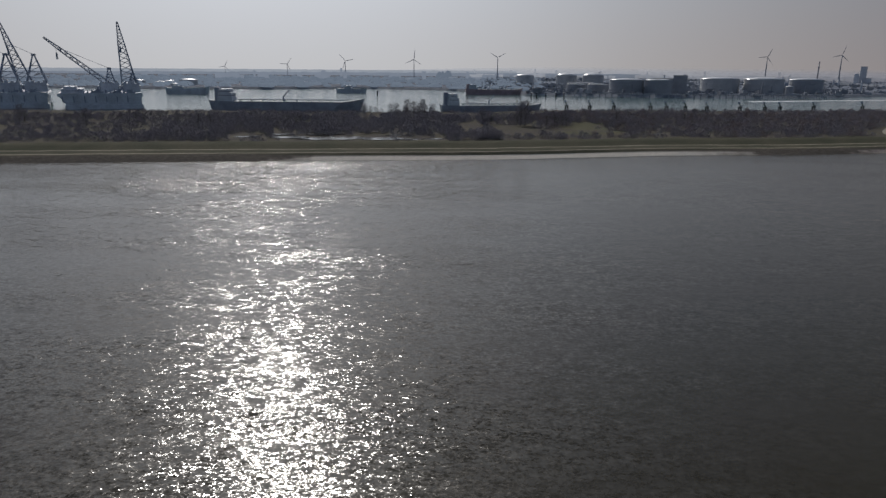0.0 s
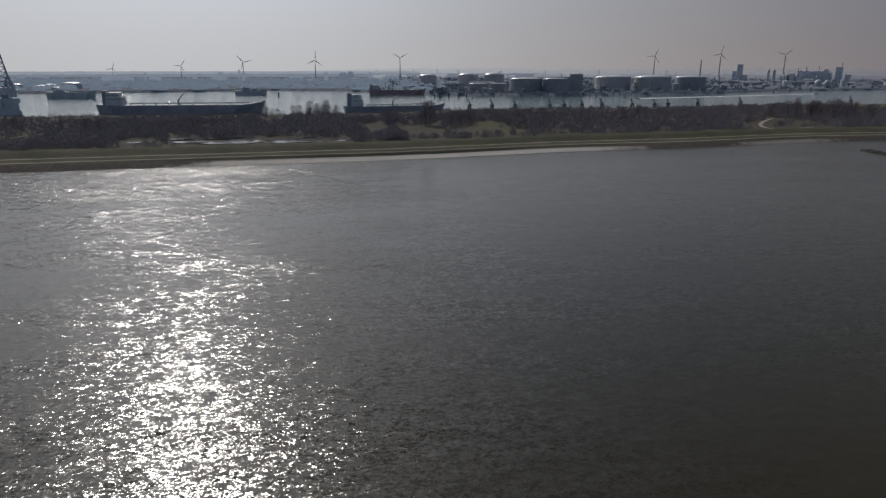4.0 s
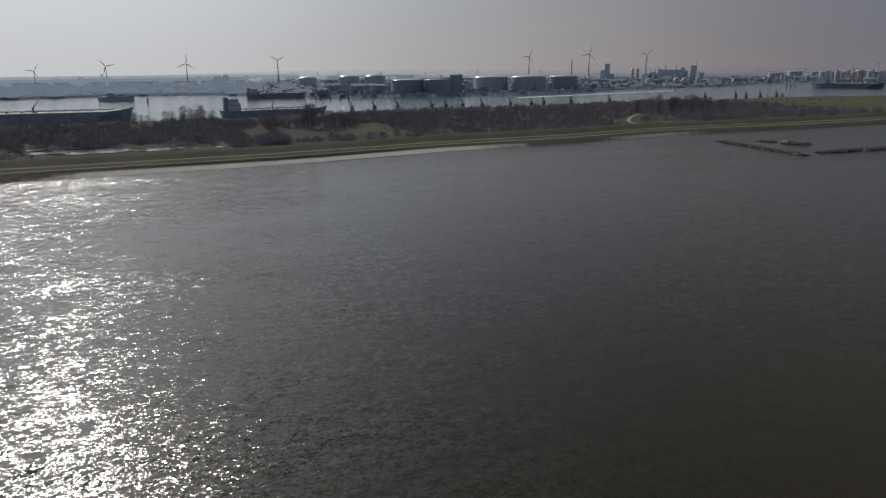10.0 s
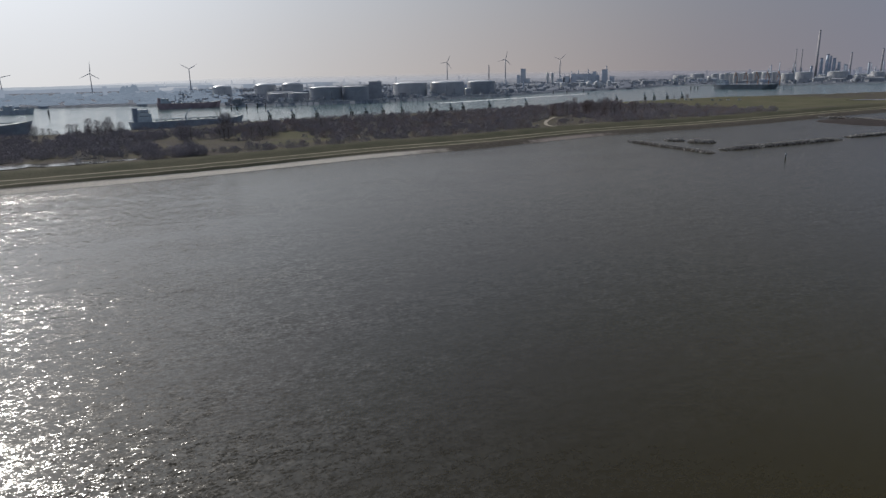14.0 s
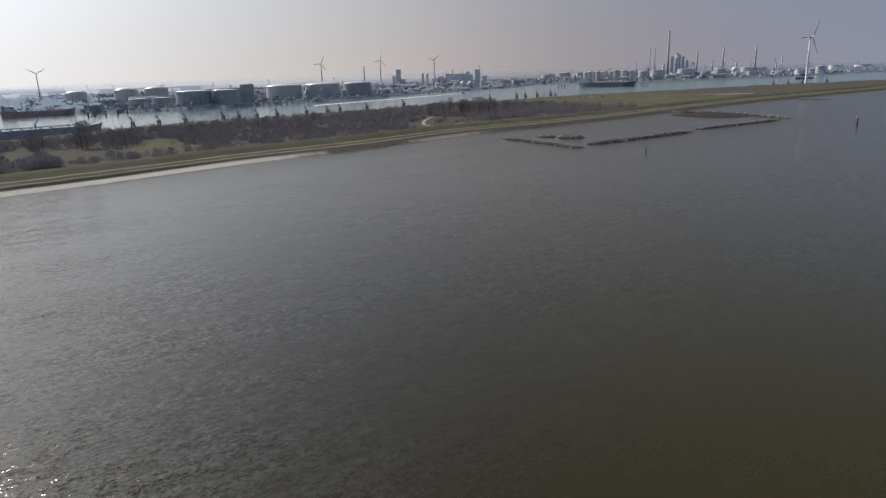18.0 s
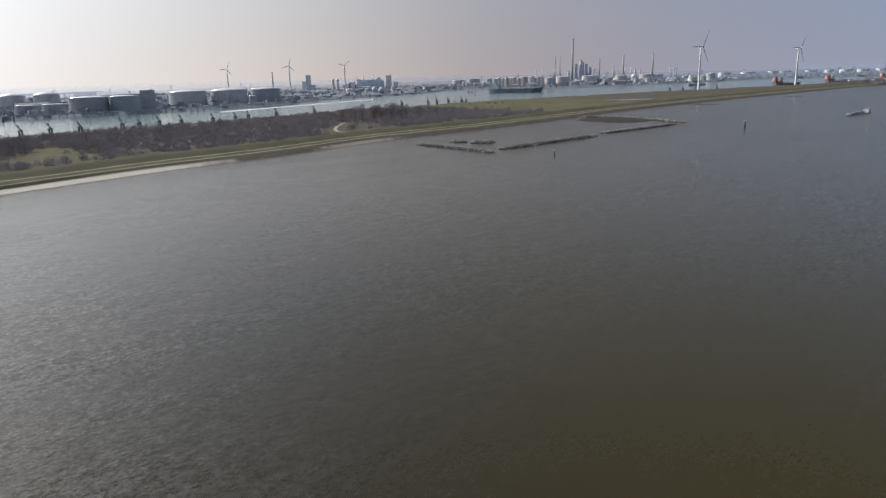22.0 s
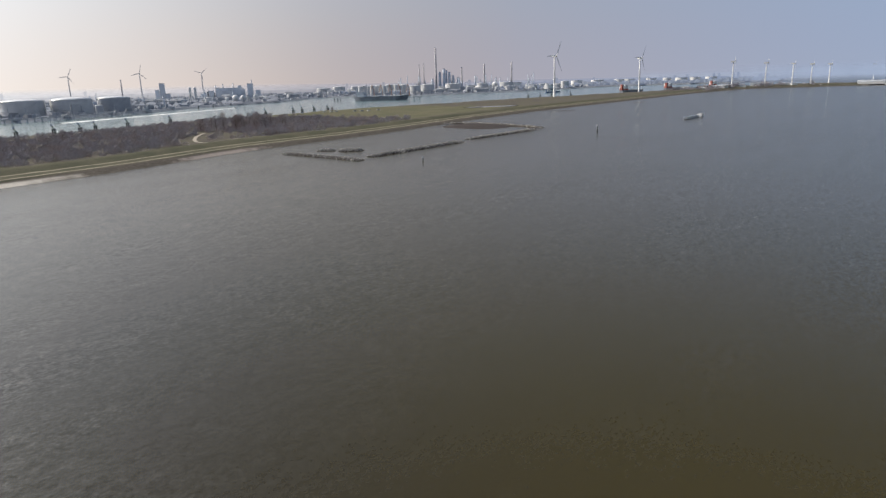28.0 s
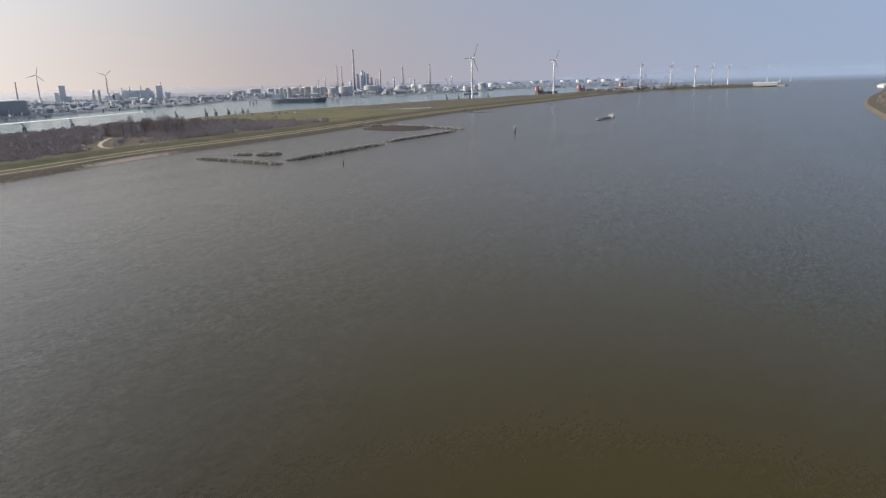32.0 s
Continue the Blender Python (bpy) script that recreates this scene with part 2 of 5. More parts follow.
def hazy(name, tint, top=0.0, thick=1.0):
    """The plain backdrop of distance: haze painted as emission onto woods and land, its colour by bearing the sky's;
    top: the height at which a ridge fades out; thick: how much it hides.
    """
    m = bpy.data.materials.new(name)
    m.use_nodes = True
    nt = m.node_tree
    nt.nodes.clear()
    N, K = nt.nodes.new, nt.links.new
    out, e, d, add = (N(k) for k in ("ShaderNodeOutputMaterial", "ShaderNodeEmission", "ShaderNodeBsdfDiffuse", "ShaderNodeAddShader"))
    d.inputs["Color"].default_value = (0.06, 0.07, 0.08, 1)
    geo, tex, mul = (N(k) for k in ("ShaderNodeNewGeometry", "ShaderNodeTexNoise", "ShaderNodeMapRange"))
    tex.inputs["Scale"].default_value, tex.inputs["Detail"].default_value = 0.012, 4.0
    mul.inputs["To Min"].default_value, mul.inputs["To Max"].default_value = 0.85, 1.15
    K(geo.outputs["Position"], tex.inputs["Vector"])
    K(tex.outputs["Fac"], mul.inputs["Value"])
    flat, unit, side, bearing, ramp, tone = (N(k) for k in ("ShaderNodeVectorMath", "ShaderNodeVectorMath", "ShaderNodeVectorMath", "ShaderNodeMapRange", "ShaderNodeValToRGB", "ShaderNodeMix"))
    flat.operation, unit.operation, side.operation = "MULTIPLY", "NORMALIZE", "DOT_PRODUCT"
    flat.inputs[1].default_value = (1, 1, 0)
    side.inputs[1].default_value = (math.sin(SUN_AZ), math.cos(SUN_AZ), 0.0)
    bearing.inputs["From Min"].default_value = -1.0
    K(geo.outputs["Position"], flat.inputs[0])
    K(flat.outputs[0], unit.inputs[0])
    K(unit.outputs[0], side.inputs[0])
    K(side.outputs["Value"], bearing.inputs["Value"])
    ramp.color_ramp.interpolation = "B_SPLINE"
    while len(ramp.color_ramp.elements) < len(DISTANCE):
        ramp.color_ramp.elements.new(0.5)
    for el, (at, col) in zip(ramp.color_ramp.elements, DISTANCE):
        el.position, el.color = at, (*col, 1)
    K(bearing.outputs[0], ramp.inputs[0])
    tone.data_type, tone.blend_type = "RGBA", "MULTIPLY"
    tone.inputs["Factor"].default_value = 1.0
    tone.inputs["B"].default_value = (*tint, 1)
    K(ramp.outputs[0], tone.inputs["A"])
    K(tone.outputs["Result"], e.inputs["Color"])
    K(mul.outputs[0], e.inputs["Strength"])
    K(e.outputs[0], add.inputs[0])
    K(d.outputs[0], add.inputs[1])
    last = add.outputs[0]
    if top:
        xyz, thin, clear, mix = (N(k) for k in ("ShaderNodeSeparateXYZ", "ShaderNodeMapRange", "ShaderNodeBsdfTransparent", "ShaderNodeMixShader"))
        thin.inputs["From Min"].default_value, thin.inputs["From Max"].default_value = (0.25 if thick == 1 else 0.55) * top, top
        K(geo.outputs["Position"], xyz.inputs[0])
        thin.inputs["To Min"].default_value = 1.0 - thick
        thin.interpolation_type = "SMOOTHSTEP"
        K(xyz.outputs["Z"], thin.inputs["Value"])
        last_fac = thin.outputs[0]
        if thick < 1:
            foot, most = N("ShaderNodeMapRange"), N("ShaderNodeMath")
            foot.inputs["From Min"].default_value, foot.inputs["From Max"].default_value = 0.62 * top, 0.0
            foot.interpolation_type, most.operation = "SMOOTHSTEP", "MAXIMUM"
            K(xyz.outputs["Z"], foot.inputs["Value"])
            K(last_fac, most.inputs[0])
            K(foot.outputs[0], most.inputs[1])
            way, end, whole = N("ShaderNodeSeparateXYZ"), N("ShaderNodeMapRange"), N("ShaderNodeMath")
            end.inputs["From Min"].default_value, end.inputs["From Max"].default_value = 0.10, 0.23
            whole.operation = "MAXIMUM"
            K(unit.outputs[0], way.inputs[0])
            K(way.outputs["Y"], end.inputs["Value"])
            K(most.outputs[0], whole.inputs[0])
            K(end.outputs[0], whole.inputs[1])
            last_fac = whole.outputs[0]
        K(last_fac, mix.inputs[0])
        K(last, mix.inputs[1])
        K(clear.outputs[0], mix.inputs[2])
        last = mix.outputs[0]
    K(last, out.inputs[0])
    return m


# the glow of hazy air painted into the backdrop, by the bearing from the sun
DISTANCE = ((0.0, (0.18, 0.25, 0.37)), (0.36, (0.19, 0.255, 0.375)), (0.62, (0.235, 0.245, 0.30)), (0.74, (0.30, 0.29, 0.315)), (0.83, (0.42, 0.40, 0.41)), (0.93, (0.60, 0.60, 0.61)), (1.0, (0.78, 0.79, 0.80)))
M = {
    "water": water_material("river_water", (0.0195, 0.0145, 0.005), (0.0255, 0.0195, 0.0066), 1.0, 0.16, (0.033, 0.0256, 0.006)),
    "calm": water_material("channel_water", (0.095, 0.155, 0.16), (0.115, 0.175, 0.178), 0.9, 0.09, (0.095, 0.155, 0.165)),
    "pool": water_material("still_pool", (0.05, 0.05, 0.045), (0.06, 0.06, 0.05), 0.12, 0.06, (0.05, 0.05, 0.045)),
    "heath": material("winter_heath", (0.084, 0.075, 0.072), 0.95, vary=0.25, size=14, fine=1.2, bump=0.3, second=(0.10, 0.093, 0.065), spec=0.03),
    "grass": material("dyke_grass", (0.066, 0.068, 0.046), 0.95, vary=0.3, size=18, fine=0.8, bump=0.1, second=(0.094, 0.089, 0.062), spec=0.03),
    "meadow": material("meadow_grass", (0.088, 0.09, 0.056), 0.95, vary=0.3, size=30, fine=1.5, bump=0.1, second=(0.118, 0.108, 0.072), spec=0.03),
    "track": material("pale_track", (0.29, 0.255, 0.20), 0.95, vary=0.25, size=6, fine=0.5, bump=0.04, spec=0.03),
    "path": material("sandy_path", (0.36, 0.325, 0.275), 0.95, vary=0.2, size=4, fine=0.5, spec=0.03),
    "revet": material("stone_revetment", (0.085, 0.075, 0.064), 0.95, vary=0.4, size=2.0, fine=0.7, bump=0.4, second=(0.12, 0.106, 0.088), spec=0.03),
    "sand": material("wet_sand", (0.34, 0.305, 0.255), 0.6, vary=0.2, size=9, fine=0.6, bump=0.03),
    "mud": material("tidal_mud", (0.06, 0.05, 0.045), 0.6, vary=0.3, size=7, fine=0.7, bump=0.1, spec=0.03),
    "rock": material("breakwater_rock", (0.37, 0.35, 0.325), 0.9, vary=0.45, size=0.9, fine=0.25, bump=0.08, per_object=0.35, spec=0.03),
    "twig": material("bare_twigs", (0.26, 0.246, 0.266), 0.95, vary=0.12, size=22, fine=2.0, second=(0.29, 0.268, 0.28), spec=0.03),
    "twig_red": material("reddish_twigs", (0.31, 0.255, 0.25), 0.95, vary=0.3, size=9, fine=0.6, spec=0.03),
    "twig_pale": material("pale_dry_twigs", (0.31, 0.28, 0.265), 0.95, vary=0.35, size=7, fine=0.6, spec=0.03),
    "bark": material("bark", (0.09, 0.075, 0.06), 0.95, vary=0.3, size=1.0, fine=0.1, spec=0.03),
    "yard": material("harbour_yard", (0.115, 0.13, 0.16), 0.9, vary=0.35, size=26, fine=5.0, second=(0.155, 0.17, 0.20), spec=0.03),
    "quay": material("quay_stone", (0.29, 0.31, 0.335), 0.9, vary=0.35, size=12, fine=1.5, bump=0.2, spec=0.03),
    "tank": material("tank_white", (0.52, 0.525, 0.53), 0.5, vary=0.08, size=12, fine=1.0, second=(0.46, 0.465, 0.47)),
    "tank_grey": material("tank_grey", (0.37, 0.385, 0.41), 0.5, vary=0.12, size=10, fine=1.0),
    "roof": material("tank_roof_metal", (0.60, 0.60, 0.60), 0.34, metal=0.3, vary=0.1, size=10, fine=1.0),
    # steel, hull and vessel base colours below are lifted blue-grey to imitate haze
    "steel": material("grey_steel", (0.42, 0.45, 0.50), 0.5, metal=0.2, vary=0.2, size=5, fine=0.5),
    "dark": material("hazed_dark_steel", (0.33, 0.365, 0.43), 0.6, vary=0.25, size=4, fine=0.5),
    "pile": material("wet_pile", (0.07, 0.075, 0.07), 0.7, vary=0.35, size=2, fine=0.3),
    "white": material("white_paint", (0.64, 0.64, 0.63), 0.4, vary=0.08, size=6, fine=0.6),
    "hull": material("hazed_hull", (0.36, 0.37, 0.42), 0.5, vary=0.3, size=8, fine=1.0),
    "hull_red": material("red_hull", (0.33, 0.09, 0.07), 0.55, vary=0.25, size=8, fine=1.0),
    "hull_pale_red": material("pale_red_hull", (0.46, 0.33, 0.34), 0.6, vary=0.25, size=8, fine=1.0),
    "deck": material("ship_deck", (0.34, 0.38, 0.40), 0.7, vary=0.25, size=6, fine=0.6),
    "hull_blue": material("blue_hull", (0.06, 0.12, 0.24), 0.5, vary=0.2, size=8, fine=1.0),
    "vessel": material("crane_vessel_hazed", (0.62, 0.645, 0.68), 0.6, vary=0.25, size=8, fine=1.0),
    "rust": material("loading_arm_red", (0.42, 0.25, 0.18), 0.6, vary=0.2, size=5, fine=0.6),
    "hull_dark": material("black_hull", (0.20, 0.215, 0.245), 0.5, vary=0.3, size=8, fine=1.0),
    "yellow": material("crane_yellow", (0.42, 0.33, 0.14), 0.5, vary=0.2, size=5, fine=0.6),
    "glass": material("dark_window", (0.10, 0.115, 0.13), 0.15, vary=0.1, size=3),
    "concrete": material("concrete", (0.40, 0.41, 0.43), 0.85, vary=0.2, size=8, fine=0.8),
    "brick": material("pale_cladding", (0.42, 0.43, 0.45), 0.85, vary=0.2, size=8, fine=0.8),
    # far surfaces: haze is put into their emission, so they glow without lamps
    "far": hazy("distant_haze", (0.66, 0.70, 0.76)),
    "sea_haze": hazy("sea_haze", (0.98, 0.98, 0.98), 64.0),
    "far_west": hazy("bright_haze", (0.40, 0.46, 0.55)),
    "sea_haze_sheet": hazy("sea_haze_sheet", (0.95, 0.96, 0.98), 64.0, 0.8),
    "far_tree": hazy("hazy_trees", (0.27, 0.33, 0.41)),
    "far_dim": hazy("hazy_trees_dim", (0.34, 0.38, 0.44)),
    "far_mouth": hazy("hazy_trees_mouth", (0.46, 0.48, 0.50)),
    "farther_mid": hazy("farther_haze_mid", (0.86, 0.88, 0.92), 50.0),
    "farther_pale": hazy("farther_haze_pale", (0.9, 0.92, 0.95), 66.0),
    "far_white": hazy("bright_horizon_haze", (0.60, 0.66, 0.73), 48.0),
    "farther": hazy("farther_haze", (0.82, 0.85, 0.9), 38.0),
    "foam": material("foam", (0.75, 0.76, 0.76), 0.8, vary=0.2, size=3, fine=0.5),
    "shed_roof": material("shed_roof", (0.34, 0.36, 0.39), 0.8, vary=0.3, size=20, fine=2.0, spec=0.05, per_object=0.3),
    # haze is put into the base colour of the far steel and cladding
    "hazed_steel": material("hazed_steel", (0.52, 0.57, 0.65), 0.6, vary=0.15, size=8, fine=1.0, per_object=0.12),
    "cladding": material("hazed_cladding", (0.74, 0.76, 0.79), 0.7, vary=0.15, size=7, fine=1.2, per_object=0.1),
    "brown_shaft": material("sooty_shaft", (0.44, 0.42, 0.43), 0.8, vary=0.2, size=9, fine=1.5),
    "clutter": None,
    "green": material("moss_green", (0.09, 0.14, 0.09), 0.8, vary=0.3, size=3, fine=0.4),
}


def clutter_material():
    """Grey works clutter: each loose piece has its own tone."""
    m = material("works_clutter", (0.4, 0.42, 0.45), 0.8, vary=0.2, size=6, fine=1.0)
    nt = m.node_tree
    geo, ramp = nt.nodes.new("ShaderNodeNewGeometry"), nt.nodes.new("ShaderNodeMapRange")
    hsv = next(n for n in nt.nodes if n.type == "HUE_SAT")
    val = hsv.inputs["Value"].links[0].from_socket
    mul = nt.nodes.new("ShaderNodeMath")
    mul.operation = "MULTIPLY"
    ramp.inputs["To Min"].default_value, ramp.inputs["To Max"].default_value = 0.6, 1.15
    nt.links.new(geo.outputs["Random Per Island"], ramp.inputs["Value"])
    nt.links.new(ramp.outputs[0], mul.inputs[0])
    nt.links.new(val, mul.inputs[1])
    nt.links.new(mul.outputs[0], hsv.inputs["Value"])
    return m


M["clutter"] = clutter_material()


def add_beach(m, sand, ranges):
    """Lets sand take over a stone bank along stretches of the shore, with a ragged border."""
    nt = m.node_tree
    N, K = nt.nodes.new, nt.links.new
    hsv = next(n for n in nt.nodes if n.type == "HUE_SAT")
    source = hsv.inputs["Color"].links[0].from_socket
    geo, xyz, tex = N("ShaderNodeNewGeometry"), N("ShaderNodeSeparateXYZ"), N("ShaderNodeTexNoise")
    tex.inputs["Scale"].default_value, tex.inputs["Detail"].default_value = 0.16, 5.0
    K(geo.outputs["Position"], tex.inputs["Vector"])
    K(geo.outputs["Position"], xyz.inputs[0])
    shift = N("ShaderNodeMath")
    shift.operation, shift.inputs[1].default_value = "MULTIPLY_ADD", 60.0
    K(tex.outputs["Fac"], shift.inputs[0])
    K(xyz.outputs["X"], shift.inputs[2])
    wet = N("ShaderNodeMapRange")
    wet.inputs["From Min"].default_value, wet.inputs["From Max"].default_value = 1.5, 0.95
    K(xyz.outputs["Z"], wet.inputs["Value"])
    last = source
    for a, b, c, d in ranges:
        up, down, both, mix = N("ShaderNodeMapRange"), N("ShaderNodeMapRange"), N("ShaderNodeMath"), N("ShaderNodeMix")
        for n, p, q in ((up, a, b), (down, d, c)):
            n.inputs["From Min"].default_value, n.inputs["From Max"].default_value = p + 30, q + 30
            K(shift.outputs[0], n.inputs["Value"])
        both.operation = "MULTIPLY"
        K(up.outputs[0], both.inputs[0])
        K(down.outputs[0], both.inputs[1])
        mix.data_type = "RGBA"
        mix.inputs["B"].default_value = (*sand, 1)
        low = N("ShaderNodeMath")
        low.operation = "MULTIPLY"
        K(both.outputs[0], low.inputs[0])
        K(wet.outputs[0], low.inputs[1])
        K(low.outputs[0], mix.inputs["Factor"])
        K(last, mix.inputs["A"])
        last = mix.outputs["Result"]
    K(last, hsv.inputs["Color"])


add_beach(M["revet"], (0.54, 0.50, 0.44), ((-75, -55, 120, 165),))
add_beach(M["revet"], (0.27, 0.235, 0.21), ((214, 226, 270, 292),))


# ---------------------------------------------------------------- building blocks
def part(name, bm, mat, parent=None, label="", smooth=False):
    """Links a bmesh as one mesh object, under a thing or a part."""
    me = bpy.data.meshes.new(name)
    bm.to_mesh(me)
    bm.free()
    me.materials.append(M[mat])
    if smooth:
        me.polygons.foreach_set("use_smooth", [True] * len(me.polygons))
    ob = new(name, me)
    if parent is not None:
        ob.parent = parent
    if label:
        tagged(ob, label)
    return ob


def mesh_object(name, verts, faces, mats, indices=None, smooth=False):
    me = bpy.data.meshes.new(name)
    me.from_pydata(verts, [], faces)
    for k in mats:
        me.materials.append(M[k])
    if indices is not None:
        me.polygons.foreach_set("material_index", indices)
    if smooth:
        me.polygons.foreach_set("use_smooth", [True] * len(faces))
    me.update()
    return new(name, me)


def thing(name, x, y, z=0.0, turn=0.0, label="", category="", group=""):
    ob = new(name)
    ob.empty_display_size = 0.5
    ob.matrix_basis = pose(x, y, z, 0, 0, turn)
    return tagged(ob, label, category, group)


def box(bm, x0, x1, y0, y1, z0, z1, taper=0.0):
    t = taper
    v = [bm.verts.new(p) for p in ((x0, y0, z0), (x1, y0, z0), (x1, y1, z0), (x0, y1, z0),
                                   (x0 + t, y0 + t, z1), (x1 - t, y0 + t, z1), (x1 - t, y1 - t, z1), (x0 + t, y1 - t, z1))]
    for f in ((3, 2, 1, 0), (4, 5, 6, 7), (0, 1, 5, 4), (1, 2, 6, 5), (2, 3, 7, 6), (3, 0, 4, 7)):
        bm.faces.new([v[i] for i in f])
    return bm


def turned(bm, profile, n=24, x=0.0, y=0.0):
    """A body of revolution round the upright axis at (x, y); profile: (radius, z) from bottom to top."""
    rings = []
    for r, z in profile:
        if r <= 1e-6:
            rings.append([bm.verts.new((x, y, z))])
        else:
            rings.append([bm.verts.new((x + r * math.cos(2 * math.pi * i / n), y + r * math.sin(2 * math.pi * i / n), z)) for i in range(n)])
    for a, b in zip(rings, rings[1:]):
        for i in range(n):
            j = (i + 1) % n
            if len(a) == 1 and len(b) == 1:
                continue
            if len(a) == 1:
                bm.faces.new((a[0], b[j], b[i]))
            elif len(b) == 1:
                bm.faces.new((a[i], a[j], b[0]))
            else:
                bm.faces.new((a[i], a[j], b[j], b[i]))
    if len(rings[0]) > 1:
        bm.faces.new(list(reversed(rings[0])))
    if len(rings[-1]) > 1:
        bm.faces.new(rings[-1])
    return bm


def rod(bm, a, b, r0, r1=None, n=6):
    """A tapered round bar from a to b."""
    a, b = Vector(a), Vector(b)
    r1 = r0 if r1 is None else r1
    q = (b - a).to_track_quat("Z", "Y")
    ends = []
    for p, r in ((a, r0), (b, r1)):
        ends.append([bm.verts.new(p + q @ Vector((r * math.cos(2 * math.pi * i / n), r * math.sin(2 * math.pi * i / n), 0))) for i in range(n)])
    for i in range(n):
        j = (i + 1) % n
        bm.faces.new((ends[0][i], ends[0][j], ends[1][j], ends[1][i]))
    bm.faces.new(list(reversed(ends[0])))
    bm.faces.new(ends[1])
    return bm


def truss(bm, a, b, w0, w1, panels, r, up=(0, 0, 1)):
    """A lattice boom of four chords and zigzag braces from a to b."""
    a, b, up = Vector(a), Vector(b), Vector(up)
    d = (b - a).normalized()
    s = d.cross(up).normalized()
    u = s.cross(d)
    def corner(k, i):
        f = k / panels
        w = (w0 + (w1 - w0) * f) / 2
        sx, sy = ((1, 1), (1, -1), (-1, -1), (-1, 1))[i]
        return a + (b - a) * f + s * sx * w + u * sy * w
    for i in range(4):
        rod(bm, corner(0, i), corner(panels, i), r, r, 4)
        for k in range(panels):
            j = (i + 1) % 4
            p, q = (corner(k, i), corner(k + 1, j)) if k % 2 else (corner(k, j), corner(k + 1, i))
            rod(bm, p, q, r * 0.6, r * 0.6, 4)
    return bm

# ---------------------------------------------------------------- ground and water
def line(nodes):
    xs, ys = [p[0] for p in nodes], [p[1] for p in nodes]
    return lambda x: np.interp(x, xs, ys)


def softened(fun, w=18.0):
    return lambda x: (fun(x - 2 * w) + 2 * fun(x - w) + 3 * fun(x) + 2 * fun(x + w) + fun(x + 2 * w)) / 9


def wobble(x, y, size, seed=0.0):
    return noise.noise(Vector((x / size, y / size, seed)))


SHORE = softened(line([(-1500, 90), (-700, 180), (-400, 225), (-184, 274), (-102, 287), (-57, 293), (20, 303), (68, 315), (112, 327), (182, 334),
                       (225, 345), (266, 355), (300, 358), (374, 359), (437, 365), (495, 374), (581, 388), (732, 402), (917, 406), (1133, 408),
                       (1489, 408), (1700, 385), (1808, 340), (1870, 220), (1920, 130), (1960, 80), (2100, 105), (2600, 120)]), 12)
CHANNEL = softened(line([(-1500, 470), (-700, 540), (-200, 575), (0, 588), (60, 606), (110, 640), (232, 655), (300, 660), (368, 672), (450, 700), (650, 716),
                         (706, 714), (820, 695), (990, 672), (1178, 640), (1381, 572), (1600, 520), (1800, 470), (2000, 430), (2200, 380), (2600, 300)]), 18)
BANK = softened(line([(-4600, 700), (-2000, 1000), (-700, 1170), (-450, 1190), (-330, 1230), (-155, 1330), (0, 1290), (90, 1140), (190, 1070), (300, 1045),
                      (440, 1050), (560, 1080), (640, 1115), (800, 1225), (1000, 1290), (1180, 1345), (1380, 1490), (1450, 1490), (1500, 1190),
                      (1840, 1065), (2285, 1040), (2470, 1010), (2600, 890), (2744, 660), (3400, 520), (4600, 300)]), 10)
SIDE = softened(line([(-4600, -900), (-1500, -260), (0, -130), (400, -62), (577, -43), (848, -36), (1050, -47), (1200, -64), (1511, -100), (2500, -300), (4600, -800)]), 20)
PROFILE = ((-7.0, -1.6), (-1.0, -0.25), (0.6, 0.2), (4.0, 1.2), (7.5, 2.2), (9.0, 2.35), (11.0, 2.45), (16.0, 2.7), (18.5, 2.85), (20.5, 2.95),
           (25.0, 4.2), (31.0, 5.0), (35.0, 4.9), (42.0, 3.9))
SANDY = softened(line([(-90, 0), (-60, 0.6), (-20, 0.8), (30, 1.0), (60, 1.0), (95, 0.7), (130, 0.35), (165, 0.0), (205, 0.0), (225, 0.35), (262, 0.35), (292, 0.0)]), 6)
ZONES = (0, 0, 0, 0, 1, 2, 1, 1, 2, 1, 1, 1, 1)


def water_sheet():
    n, rings = 96, (0.0, 300.0, 1000.0, 2600.0, 4960.0)
    bm = bmesh.new()
    turned(bm, [(r, 0.0) for r in rings], n)
    bmesh.ops.reverse_faces(bm, faces=[f for f in bm.faces if f.normal.z < 0])
    for f in [f for f in bm.faces if len(f.verts) > 8]:
        bm.faces.remove(f)
    bm.normal_update()
    for f in bm.faces:
        if f.normal.z < 0:
            f.normal_flip()
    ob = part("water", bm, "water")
    tagged(ob, "brown tidal river water with wind ripples and sun glitter", "water", kind="structure")


def ground_height(x, y):
    """The height of the strip of land between river and channel."""
    u, v = y - float(SHORE(x)), float(CHANNEL(x)) - y
    z = float(np.interp(u, [p[0] for p in PROFILE], [p[1] for p in PROFILE]))
    if u > 42:
        z = 3.9 + 0.9 * wobble(x, y, 45, 3.1) + 0.35 * wobble(x, y, 13, 8.2)
    return min(z, -1.6 + 0.55 * v) if v < 12 else z


